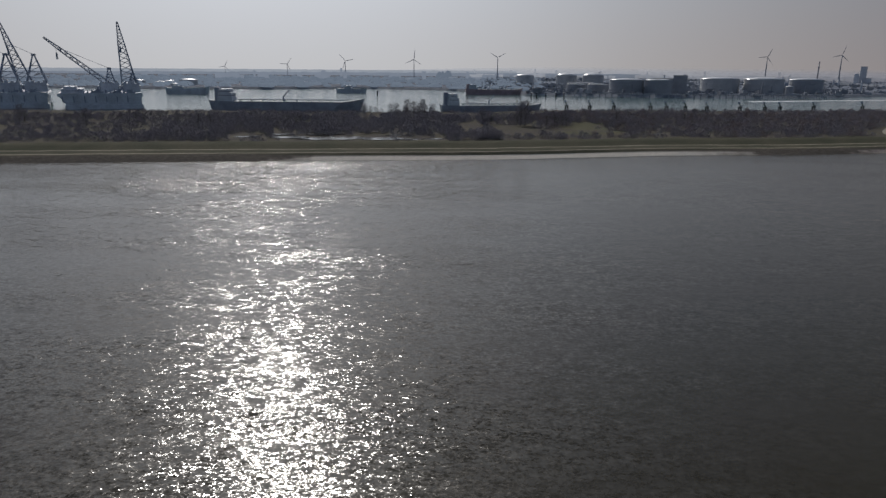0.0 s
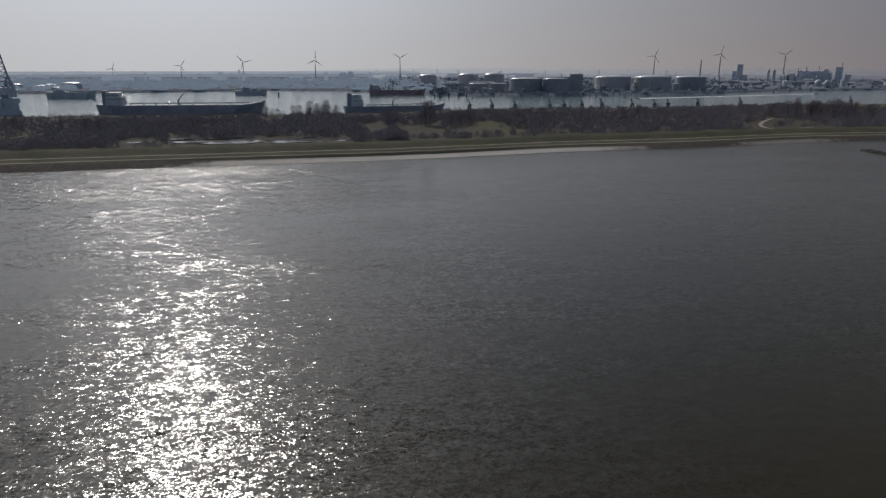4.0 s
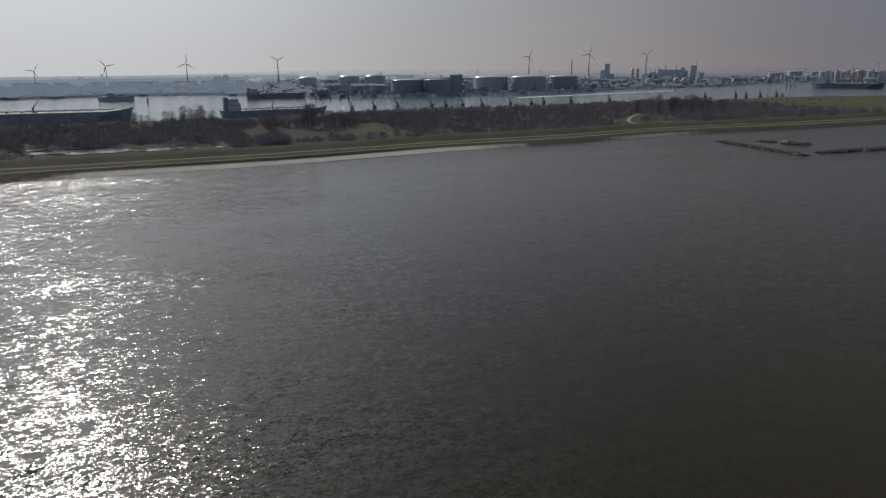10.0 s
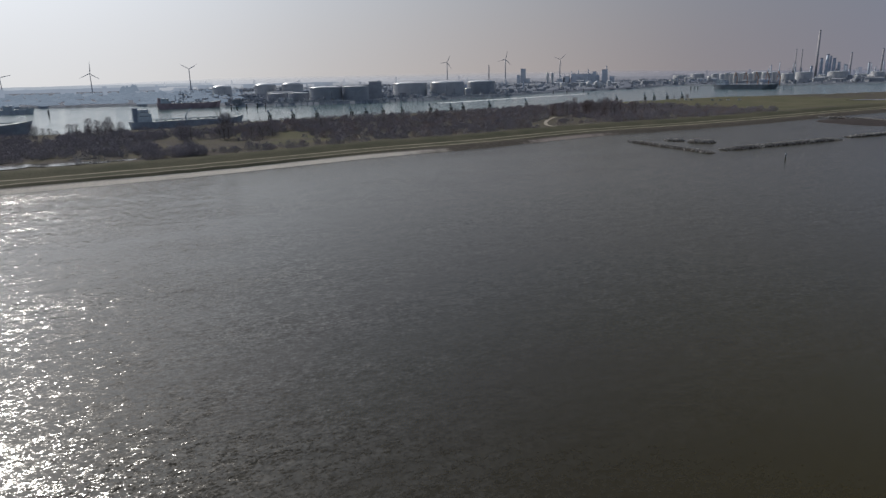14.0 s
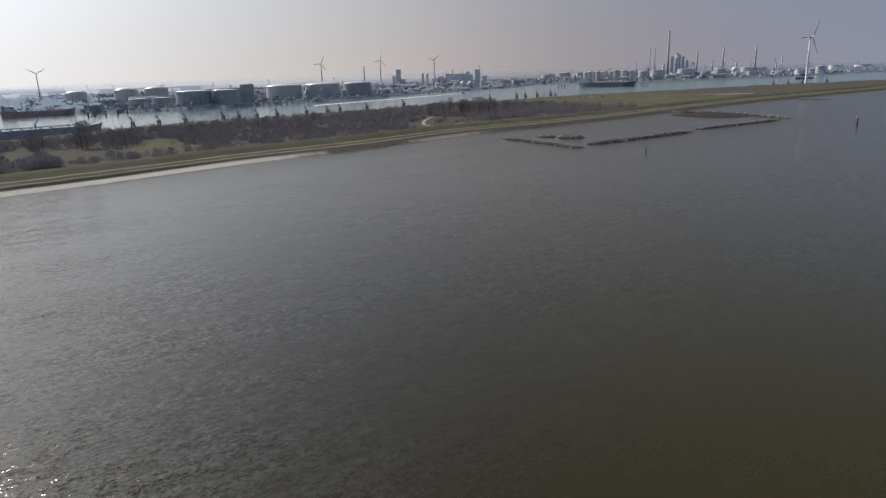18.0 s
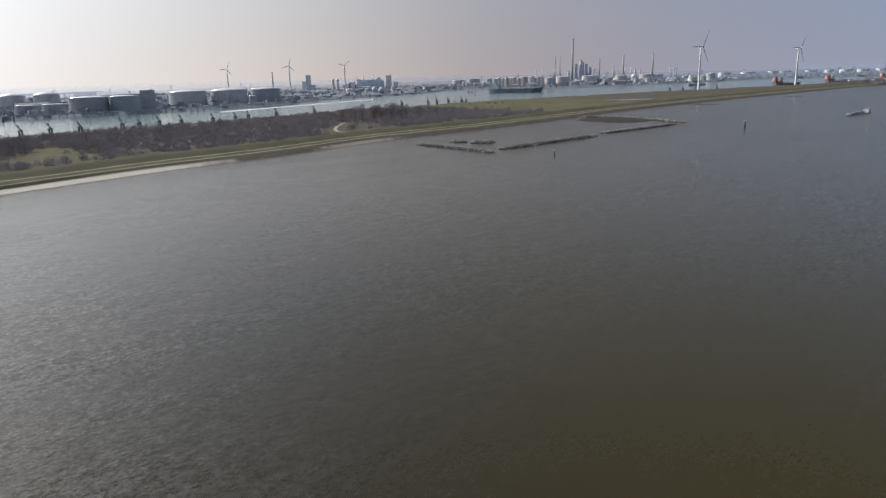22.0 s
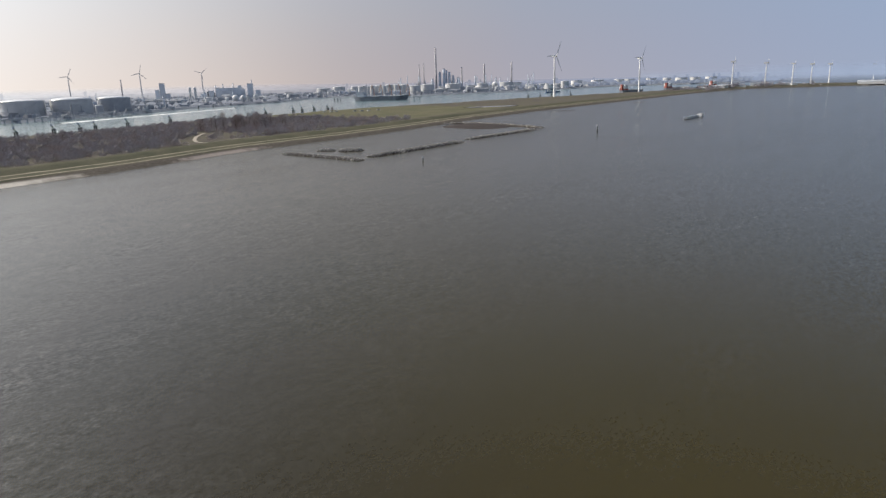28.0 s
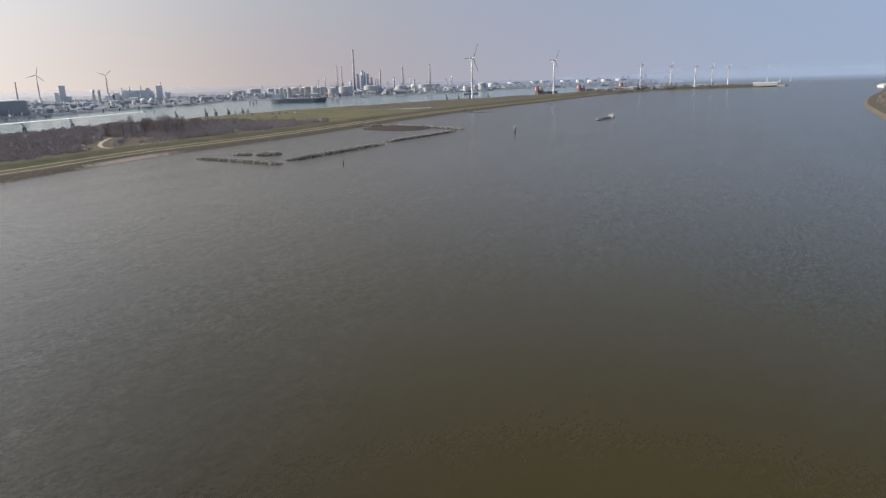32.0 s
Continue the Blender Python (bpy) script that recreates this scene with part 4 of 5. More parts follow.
def ship(x, y, turn, length, beam, free, house, house_len, hull="hull", label="", name="tanker_ship", house_mat="vessel", funnel="dark", house_at=0.06, cranes=1):
    """A hull lofted along its length, with deck, deckhouse aft, pipes, masts. Bow towards +x."""
    t = thing(name, x, y, 0, turn, label, "ship")
    secs = 14
    verts, faces = [], []
    for i in range(secs + 1):
        f = i / secs
        wl = beam / 2 * min(1, 0.55 + 4 * f) * (1 if f < 0.82 else max(0.02, 1 - ((f - 0.82) / 0.18) ** 2.2))
        wk = wl * (0.9 if f < 0.85 else 0.55)
        sheer = free * (1 + 0.28 * max(0, (f - 0.85) / 0.15) ** 1.5 + 0.08 * max(0, (0.12 - f) / 0.12))
        xd = -length / 2 + length * f
        xk = -length / 2 + length * (0.02 + 0.94 * f)
        verts += [(xk, -wk, -1.5), (xd, -wl, sheer), (xd, wl, sheer), (xk, wk, -1.5)]
    for i in range(secs):
        a, b = 4 * i, 4 * i + 4
        faces += [(a, b, b + 1, a + 1), (a + 1, b + 1, b + 2, a + 2), (a + 2, b + 2, b + 3, a + 3)]
    faces += [(0, 1, 2, 3), tuple(4 * secs + k for k in (3, 2, 1, 0))]
    h = mesh_object("hull", verts, faces, (hull, "hull_dark" if hull == "hull_dark" else "deck"), [1 if k % 3 == 1 and k < 3 * secs else 0 for k in range(len(faces))])
    h.parent = t
    x0 = -length / 2 + length * house_at
    tiers = max(2, int(house / 2.8))
    for k in range(tiers):
        z = free + k * house / tiers
        s = 0.0 if k < tiers - 1 else 0.15
        d = part("deckhouse", box(bmesh.new(), x0 + 0.5 * k, x0 + house_len * (1 - s) - 0.7 * k * house_len / 25, -beam * 0.42, beam * 0.42, z, z + house / tiers), "hull_red" if name == "cargo_ship" and k == 0 else house_mat, t)
        if k:
            bm = bmesh.new()
            n = 9
            for q in range(n):
                w = beam * 0.84 / n
                yy = -beam * 0.42 + w * q
                xe = x0 + house_len * (1 - s) - 0.7 * k * house_len / 25
                box(bm, xe - 0.02, xe + 0.06, yy + w * 0.2, yy + w * 0.8, z + 1.0, z + 1.9)
            for q in range(6):
                w = (house_len * 0.75) / 6
                xx = x0 + 0.5 * k + 1 + w * q
                box(bm, xx + w * 0.2, xx + w * 0.7, -beam * 0.42 - 0.06, -beam * 0.42 + 0.02, z + 1.0, z + 1.9)
            part("window_row", bm, "glass", d)
    part("bridge_wing", box(bmesh.new(), x0 + house_len * 0.55, x0 + house_len * 0.75, -beam * 0.5, beam * 0.5, free + house * 0.82, free + house * 0.9), house_mat, t)
    bm = box(bmesh.new(), x0 - house_len * 0.28, x0 + house_len * 0.12, -beam * 0.14, beam * 0.14, free, free + house * 1.12, 0.3)
    part("funnel", bm, funnel, t)
    for xx, zz in ((x0 + house_len * 0.5, house * 1.45), (length * 0.44, house * 0.55)):
        bm = rod(bmesh.new(), (xx, 0, free), (xx, 0, free + zz), 0.35, 0.15)
        rod(bm, (xx, -2, free + zz * 0.85), (xx, 2, free + zz * 0.85), 0.12)
        part("mast", bm, "steel", t)
    for k in range(cranes):
        xx = -length * 0.03 + k * 18
        bm = rod(bmesh.new(), (xx, 0, free), (xx, 0, free + house * 0.4), 0.9, 0.7, 8)
        rod(bm, (xx, 0, free + house * 0.38), (xx + house * 0.55, 0, free + house * 0.98), 0.55, 0.3)
        part("deck_crane", bm, "dark", t)
    for k in (-0.15, -0.05, 0.05, 0.15):
        bm = bmesh.new()
        rod(bm, (x0 + house_len + 4, beam * k, free + 1.2), (length * 0.4, beam * k, free + 1.2), 0.28)
        part("deck_pipe", bm, "deck", t)
    for k in range(9):
        xx = x0 + house_len + 5 + k * (length * 0.75 - house_len) / 9
        part("pipe_support", box(bmesh.new(), xx, xx + 0.5, -beam * 0.2, beam * 0.2, free, free + 1.1), "deck", t)
    bm = bmesh.new()
    n = int(length / 7)
    for side in (-1, 1):
        for k in range(n):
            xx = -length * 0.42 + length * 0.84 * k / n
            rod(bm, (xx, side * beam * 0.48, free), (xx, side * beam * 0.48, free + 1.3), 0.06, 0.06, 4)
        rod(bm, (-length * 0.42, side * beam * 0.48, free + 1.3), (length * 0.4, side * beam * 0.48, free + 1.3), 0.07, 0.07, 4)
    part("railing", bm, "steel", t)
    return t


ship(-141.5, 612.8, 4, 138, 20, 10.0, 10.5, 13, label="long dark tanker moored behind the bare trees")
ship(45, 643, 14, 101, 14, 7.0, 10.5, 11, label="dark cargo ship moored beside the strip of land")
ship(80, 1105, 4, 94, 16, 8.5, 7, 14, "hull_pale_red", "red-hulled ship moored across the channel", funnel="hull_pale_red", cranes=0)
for x, y, w, h in ((-585, 1305, 22, 10), (-549, 1321, 24, 7), (-536, 1326, 20, 9), (-503, 1339, 34, 12), (-500, 1265, 18, 5)):
    tank(x, y, w, h, "hazy pale tank with a shining white roof", 0.3, "white", "western tanks", False)


def vessel_crane(t, x, z, boom, tip, gantry, w, foot, knee):
    """A revolving crane on a crane vessel: house, boom that narrows at its knee to a needle tip, gantry behind it."""
    gx, gz = gantry
    wide = 8.5 if gz > 45 else 4.5
    bm = box(bmesh.new(), x - w / 2, x + w / 2, -9, 9, z, z + 8.5, 0.5)
    box(bm, x - w / 2 - 1.2, x + w / 2 + 1.2, -10, 10, z + 5.4, z + 6.2)
    h = part("crane_house", bm, "vessel", t)
    part("operator_cab", box(bmesh.new(), x - w / 2 - 2.5, x - w / 2, -9, -5, z + 2, z + 5, 0.3), "dark", h)
    for q in range(4):
        xx = x - w / 2 + w * (q + 0.3) / 4
        part("winch_house", box(bmesh.new(), xx, xx + w * 0.13, -8, -3, z + 8.5, z + 9.6 + 0.9 * (q % 2)), "vessel", h)
    part("tub", turned(bmesh.new(), [(w * 0.45, z - 4), (w * 0.45, z)], 20, x, 0), "vessel", t)
    base = Vector((boom, 0, z + 7))
    mid = base + (Vector(tip) - base) * knee
    part("boom", truss(bmesh.new(), base, mid, foot, foot * 0.3 + 1.2, 9, 0.5, (0, 1, 0)), "dark", t, "dark lattice boom")
    part("boom_tip", truss(bmesh.new(), mid, tip, foot * 0.3 + 1.2, 0.9, 6, 0.42, (0, 1, 0)), "dark", t)
    b = bmesh.new()
    for sx in (-1, 1):
        for sy in (-1, 1):
            rod(b, (gx + sx * wide, sy * 7, z + 8), (gx + sx * 0.8, sy * 2.2, gz), 0.7, 0.5)
    for f in (0.18, 0.4, 0.62):
        zz, hw = z + 8 + (gz - z - 8) * f, wide * (1 - f)
        rod(b, (gx - hw, 0, zz), (gx + hw, 0, zz), 0.4)
        rod(b, (gx - hw, 3, zz), (gx + hw * 0.75, 2, zz + (gz - z - 8) * 0.2), 0.3)
    box(b, gx - 1.8, gx + 1.8, -2.6, 2.6, gz - 0.6, gz + 1.6)
    part("gantry", b, "dark", t, "dark steel gantry")
    for sy in (-1.4, 1.4):
        part("stay", rod(bmesh.new(), (gx, sy, gz + 1), (mid.x, sy, mid.z), 0.16, 0.16, 4), "dark", t)
    b = rod(bmesh.new(), (mid.x - 1, 0, mid.z), (mid.x - 1, 0, mid.z - 5), 0.15, 0.15, 4)
    box(b, mid.x - 1.9, mid.x - 0.1, -0.8, 0.8, mid.z - 11, mid.z - 5, 0.2)
    part("hook_block", b, "dark", t)
    return h


def crane_vessel(x, y, turn, length, label):
    t = thing("crane_vessel", x, y, 0, turn, label, "ship", "crane vessels")
    L = length / 2
    for s in (-1, 1):
        part("pontoon", box(bmesh.new(), -L + 5, L, s * 24 - 9, s * 24 + 9, -1.5, 4, 0.5), "vessel", t)
    # the hull: its stern curves in below the deck
    outline = ((-L + 7, 3.0), (-L + 4.6, 6.5), (-L + 2.2, 10.5), (-L, 12.0), (-L, 13.9), (-L + 0.6, 14.5), (L - 1.5, 14.5), (L - 0.4, 13.8), (L, 11.0), (L - 1.6, 10.0), (L - 1.6, 3.0))
    n = len(outline)
    verts = [(px, s * 31, pz) for s in (-1, 1) for px, pz in outline]
    faces = [tuple(range(n)), tuple(reversed(range(n, 2 * n)))] + [(i, n + i, n + (i + 1) % n, (i + 1) % n) for i in range(n)]
    mesh_object("hull", verts, faces, ("vessel",)).parent = t
    bm = box(bmesh.new(), -L + 3, -L + 22, -24, 24, 14.5, 18.0, 0.2)
    box(bm, -L + 5, -L + 16, -22, 22, 18.0, 20.0, 0.2)
    d = part("deckhouse", bm, "vessel", t)
    for q in range(7):
        part("window", box(bmesh.new(), -L + 4.6 + q * 2.4, -L + 6 + q * 2.4, -24.06, -23.8, 16, 17), "hull", d)
    for q in range(3):
        part("aerial", rod(bmesh.new(), (-L + 6 + 4.4 * q, -20, 20), (-L + 6 + 4.4 * q, -20, 23 + 3 * (q % 2)), 0.35, 0.2), "dark", t)
    for q in range(11):
        xx = -L + 24 + q * (length - 30) / 11
        b = box(bmesh.new(), xx, xx + 1.6 + (q * 7) % 4, -30, -26, 14.5, 15.4 + 1.4 * ((q * 37) % 5) / 2)
        rod(b, (xx + 0.8, -28, 15), (xx + 0.8, -28, 17 + (q * 13) % 4), 0.3)
        part("deck_gear", b, "dark", t)
    for q in range(int(length / 9)):
        xx = -L + 4 + 9 * q
        part("fender", rod(bmesh.new(), (xx, -31.3, 6), (xx, -31.3, 12), 0.5), "dark", t)
    return t


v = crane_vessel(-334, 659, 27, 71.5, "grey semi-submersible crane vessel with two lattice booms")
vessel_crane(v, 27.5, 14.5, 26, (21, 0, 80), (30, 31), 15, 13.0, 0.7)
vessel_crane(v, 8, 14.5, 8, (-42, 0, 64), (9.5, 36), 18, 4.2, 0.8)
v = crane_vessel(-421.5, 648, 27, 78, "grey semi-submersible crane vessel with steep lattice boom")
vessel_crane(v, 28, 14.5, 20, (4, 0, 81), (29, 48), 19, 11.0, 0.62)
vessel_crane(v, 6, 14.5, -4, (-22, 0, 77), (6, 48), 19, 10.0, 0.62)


# ---------------------------------------------------------------- other ships and craft
ship(1203, 1060, -75, 140, 22, 9, 11, 20, "hull_dark", label="dark tanker lying at the terminal jetty", cranes=2)
for x, y, L in ((1498.6, 566, 84), (1677, 524, 90), (1880, 480, 60)):
    ship(x, y, -14, L, 18, 7.5, 11, 13, "hull_dark", "dark cargo ship with red and white deckhouse beyond the strip", "cargo_ship", "white", "hull_red", 0.05, 1)
ship(1690, 862, -10, 66, 9, 2.6, 4, 8, "hull_blue", "long blue river barge in the channel", "barge", "white", "hull_blue", 0.04, 0)
ship(637.9, 181.9, 180, 56, 5.6, 0.35, 2.6, 7, "hull_dark", "loaded river barge under way", "barge", "white", "dark", 0.04, 0)
ship(1640, -98, 8, 60, 12, 4, 3.5, 14, "white", "white vessel lying at the river bank", "ferry", "white", "white", 0.2, 0)


def small_boat(x, y, turn, label, length=11.0):
    t = thing("motor_boat", x, y, 0, turn, label, "boat")
    s = length / 11
    verts = []
    for f, w, z in ((-5.5, 1.6, 1.1), (-1, 1.7, 1.1), (3, 1.3, 1.3), (5.5, 0.06, 1.7)):
        verts += [(f * s, -w * 0.6 * s, -0.4), (f * s, -w * s, z * s), (f * s, w * s, z * s), (f * s, w * 0.6 * s, -0.4)]
    faces = [(0, 1, 2, 3), (15, 14, 13, 12)]
    for i in range(3):
        a, b = 4 * i, 4 * i + 4
        faces += [(a, b, b + 1, a + 1), (a + 1, b + 1, b + 2, a + 2), (a + 2, b + 2, b + 3, a + 3)]
    h = mesh_object("hull", verts, faces, ("white",))
    h.parent = t
    part("cabin", box(bmesh.new(), -2.5 * s, 1.5 * s, -1.1 * s, 1.1 * s, 1.1 * s, 2.8 * s, 0.25), "white", t)
    part("windscreen", box(bmesh.new(), 1.2 * s, 1.45 * s, -0.8 * s, 0.8 * s, 1.9 * s, 2.4 * s), "glass", t)
    return t


small_boat(834, 1118, 24, "small white motor boat with a long foaming wake", 12)
small_boat(1020, 690, 15, "small dark boat near the channel bank", 10)


def wake(x0, y0, x1, y1, w0, w1):
    """The foam behind the boat: a thin crumpled ribbon on the water."""
    n = 120
    d = Vector((x1 - x0, y1 - y0)).normalized()
    s = Vector((-d.y, d.x))
    verts, faces = [], []
    for i in range(n + 1):
        f = i / n
        c = Vector((x0 + (x1 - x0) * f, y0 + (y1 - y0) * f))
        w = (w0 + (w1 - w0) * f) * (0.65 + 0.8 * abs(wobble(f * 60, 0, 1, 2.2)))
        for k in (-0.5, 0.0, 0.5):
            p = c + s * k * w
            verts.append((p.x, p.y, 0.06 + (0.5 if k == 0 else 0)))
    for i in range(n):
        for k in range(2):
            j = 3 * i + k
            faces.append((j, j + 3, j + 4, j + 1))
    ob = mesh_object("wake", verts, faces, ("foam",))
    tagged(ob, "pale foam wake trailing behind the small boat", "wake", kind="stuff")


wake(829, 1116, 420, 942, 7.0, 20.0)


# ---------------------------------------------------------------- mooring dolphins in the channel
def dolphin(x, y, turn):
    t = thing("mooring_dolphin", x, y, 0, turn, "dark mooring dolphin with a platform and signal mast", "mooring post", "mooring dolphins")
    for k in range(4):
        a = radians(45 + 90 * k)
        bm = rod(bmesh.new(), (1.7 * math.cos(a), 1.7 * math.sin(a), -1.5), (1.3 * math.cos(a), 1.3 * math.sin(a), 5.4), 0.75, 0.7, 8)
        part("shaft", bm, "pile", t)
    platform = part("platform", box(bmesh.new(), -2.2, 2.2, -2.2, 2.2, 5.4, 6.2, 0.1), "pile", t)
    bm = rod(bmesh.new(), (0.4, 0, 6.2), (-1.3, 0, 9.6), 0.6, 0.45, 6)
    mast = part("mast", bm, "green", t)
    part("signal_box", box(bmesh.new(), -2.5, -0.3, -0.9, 0.9, 9.2, 11.0, 0.15), "dark", mast)
    bm = bmesh.new()
    for sx, sy in ((-1.7, -1.7), (1.7, -1.7), (1.7, 1.7), (-1.7, 1.7)):
        rod(bm, (sx, sy, 6.2), (sx, sy, 7.3), 0.07, 0.07, 4)
    for a, b in (((-1.7, -1.7), (1.7, -1.7)), ((1.7, -1.7), (1.7, 1.7)), ((1.7, 1.7), (-1.7, 1.7))):
        rod(bm, (*a, 7.3), (*b, 7.3), 0.07, 0.07, 4)
    part("railing", bm, "steel", platform)
    part("bollard", turned(bmesh.new(), [(0.4, 6.2), (0.3, 6.6), (0.5, 7.0), (0, 7.1)], 8, 0.9, 0.6), "dark", platform)
    return t


first = dolphin(121, 671, -10)
for x, y in ((144, 671), (169, 675), (206, 676), (221, 674), (242, 680), (263, 678), (297, 680), (321, 678), (342, 690), (386, 708), (442, 716), (598, 738), (655, 747), (671, 746), (689, 740), (707, 730),
             (1209, 672), (1228, 655), (1252, 642), (1300, 622)):
    copy_thing(first, pose(x, y, 0, 0, 0, -10 - x * 0.04))


def pile_post(x, y, h, r, label, mark=False):
    t = thing("marker_post", x, y, 0, 0, label, "post")
    part("shaft", rod(bmesh.new(), (0, 0, -1.5), (0, 0, h), r, r * 0.85, 10), "pile", t)
    part("collar", turned(bmesh.new(), [(r * 1.25, h * 0.55), (r * 1.3, h * 0.6), (r * 1.2, h * 0.65)], 10), "dark", t)
    bm = turned(bmesh.new(), [(r * 0.3, h), (r * 1.5, h + 0.05), (0, h + 0.9)], 8)
    part("topmark", bm, "dark", t)
    if mark:
        part("ladder", box(bmesh.new(), r, r + 0.3, -0.3, 0.3, 0.5, h * 0.9), "steel", t)
        part("light", turned(bmesh.new(), [(0.25, h + 0.9), (0.25, h + 1.4), (0, h + 1.6)], 8), "white", t)


pile_post(269.5, 211.4, 1.9, 0.32, "dark wooden pile standing in the river by the breakwater")
pile_post(470, 203, 3.6, 0.5, "tall dark marker pile with a topmark in the river", True)
for x, y in ((128, 1004), (137, 1012), (152, 1020), (168, 1026), (182, 1036), (-103, 1040), (497, 1095), (816, 1215), (868, 1240), (929, 1262), (1152, 1165), (1166, 1168), (1180, 1172)):
    pile_post(x, y, 6.5, 1.1, "thick dark mooring pile near the far quay")

# ---------------------------------------------------------------- breakwaters of loose rock
ROCKS = []
for k in range(7):
    bm = bmesh.new()
    bmesh.ops.create_icosphere(bm, subdivisions=1, radius=0.5)
    rnd = random.Random(40 + k)
    for v in bm.verts:
        v.co = Vector((v.co.x * rnd.uniform(0.85, 1.35), v.co.y * rnd.uniform(0.75, 1.2), v.co.z * rnd.uniform(0.6, 1.05)))
    me = bpy.data.meshes.new("stone")
    bm.to_mesh(me)
    bm.free()
    me.materials.append(M["rock"])
    ROCKS.append(me)


def rock_line(points, width, height, count, size, label, seed):
    rnd = random.Random(seed)
    p0 = Vector(points[0])
    t = thing("breakwater", p0.x, p0.y, 0, 0, label, "breakwater", "breakwaters")
    segs = [(Vector(a), Vector(b)) for a, b in zip(points, points[1:])]
    total = sum((b - a).length for a, b in segs)

    def at(f):
        s = f * total
        for a, b in segs:
            n = (b - a).length
            if s <= n + 1e-6:
                return a + (b - a) * (s / n), (b - a).normalized()
            s -= n
        return segs[-1][1], (segs[-1][1] - segs[-1][0]).normalized()

    verts, faces = [], []
    n = 30
    for i in range(n + 1):
        c, d = at(i / n)
        s = Vector((-d.y, d.x))
        e = min(1, 0.25 + 6 * min(i / n, 1 - i / n))
        for k, (o, z) in enumerate(((-0.62, -1.2), (-0.3, 0.62), (0.0, 0.86), (0.3, 0.62), (0.62, -1.2))):
            q = c + s * o * width * (1 + 0.2 * wobble(i, k, 1.7, seed)) - p0
            verts.append((q.x, q.y, z * height * e if z > 0 else z))
    for i in range(n):
        for k in range(4):
            j = 5 * i + k
            faces.append((j, j + 5, j + 6, j + 1))
    core = mesh_object("core", verts, faces, ("mud",))
    core.parent = t
    # small rubble between the larger stones
    verts, faces = [], []
    for i in range(count * 5):
        f = rnd.random()
        c, d = at(f)
        o = max(-1.1, min(1.1, rnd.gauss(0, 0.55)))
        e = min(1, 0.3 + 6 * min(f, 1 - f))
        q = c + Vector((-d.y, d.x)) * o * width * 0.5 - p0
        z, g, k = height * e * (1 - 0.85 * abs(o) ** 1.3) + rnd.uniform(-0.1, 0.2), size * rnd.uniform(0.16, 0.36), len(verts)
        for u in ((1, 0, 0), (0, 1, 0), (-1, 0, 0), (0, -1, 0), (0, 0, 1), (0, 0, -1)):
            verts.append((q.x + u[0] * g * rnd.uniform(0.7, 1.4), q.y + u[1] * g * rnd.uniform(0.7, 1.4), z + u[2] * g * rnd.uniform(0.6, 1.1)))
        faces += [(k + a, k + (a + 1) % 4, k + 4) for a in range(4)] + [(k + (a + 1) % 4, k + a, k + 5) for a in range(4)]
    rubble = mesh_object("rubble", verts, faces, ("rock",))
    rubble.parent = t
    tagged(rubble, "small grey rubble", kind="stuff")
    for i in range(count):
        f = rnd.random()
        c, d = at(f)
        s = Vector((-d.y, d.x))
        o = max(-1, min(1, rnd.gauss(0, 0.5)))
        e = min(1, 0.3 + 6 * min(f, 1 - f))
        q = c + s * o * width * 0.5 - p0
        z = height * e * (1 - 0.85 * abs(o) ** 1.3) + rnd.uniform(-0.25, 0.15)
        ob = new("stone", ROCKS[rnd.randrange(7)])
        ob.parent = t
        g = size * rnd.uniform(0.6, 1.35)
        ob.matrix_basis = Matrix.LocRotScale((q.x, q.y, z), Euler((rnd.uniform(0, 6), rnd.uniform(0, 6), rnd.uniform(0, 6))), (g, g, g))
    return t


rock_line(((266.3, 315), (263.5, 280), (259.8, 245.2)), 4.4, 0.9, 190, 1.05, "low breakwater of loose grey rocks awash in the river", 1)
rock_line(((274.6, 252.4), (321, 253.4), (367.8, 255)), 7.0, 1.3, 300, 1.05, "long breakwater of piled grey rocks in the river", 2)
rock_line(((384, 261), (430, 259), (477, 259)), 6.0, 1.1, 240, 1.05, "breakwater of grey rocks with wet feet", 3)
rock_line(((288, 309), (293, 299)), 5.0, 0.7, 26, 1.4, "small heap of dark rocks awash", 4)
rock_line(((292, 294), (299, 281)), 7.0, 1.1, 60, 1.5, "low heap of dark rocks in the shallows", 5)
rock_line(((520, 382), (528, 350), (515, 310), (494, 261)), 5.0, 1.1, 170, 1.5, "low line of rocks running out from the shore", 6)


def mud_flat(x, y, a, b, turn, h, mat, name, label):
    n, verts, faces = 40, [], []
    ca, sa = math.cos(radians(turn)), math.sin(radians(turn))
    for ring, (f, z) in enumerate(((1.0, -0.3), (0.86, 0.12), (0.5, h), (0.0, h * 1.1))):
        for i in range(n if f else 1):
            q = 2 * math.pi * i / n
            w = f * (1 + 0.22 * wobble(math.cos(q) * 1.6, math.sin(q) * 1.6, 1.0, x))
            px, py = a * w * math.cos(q), b * w * math.sin(q)
            verts.append((x + px * ca - py * sa, y + px * sa + py * ca, z))
    for r in range(2):
        for i in range(n):
            j = (i + 1) % n
            faces.append((r * n + i, r * n + j, r * n + n + j, r * n + n + i))
    for i in range(n):
        faces.append((2 * n + i, 2 * n + (i + 1) % n, 3 * n))
    ob = mesh_object(name, verts, faces, (mat,), smooth=True)
    tagged(ob, label, "mud", kind="structure")


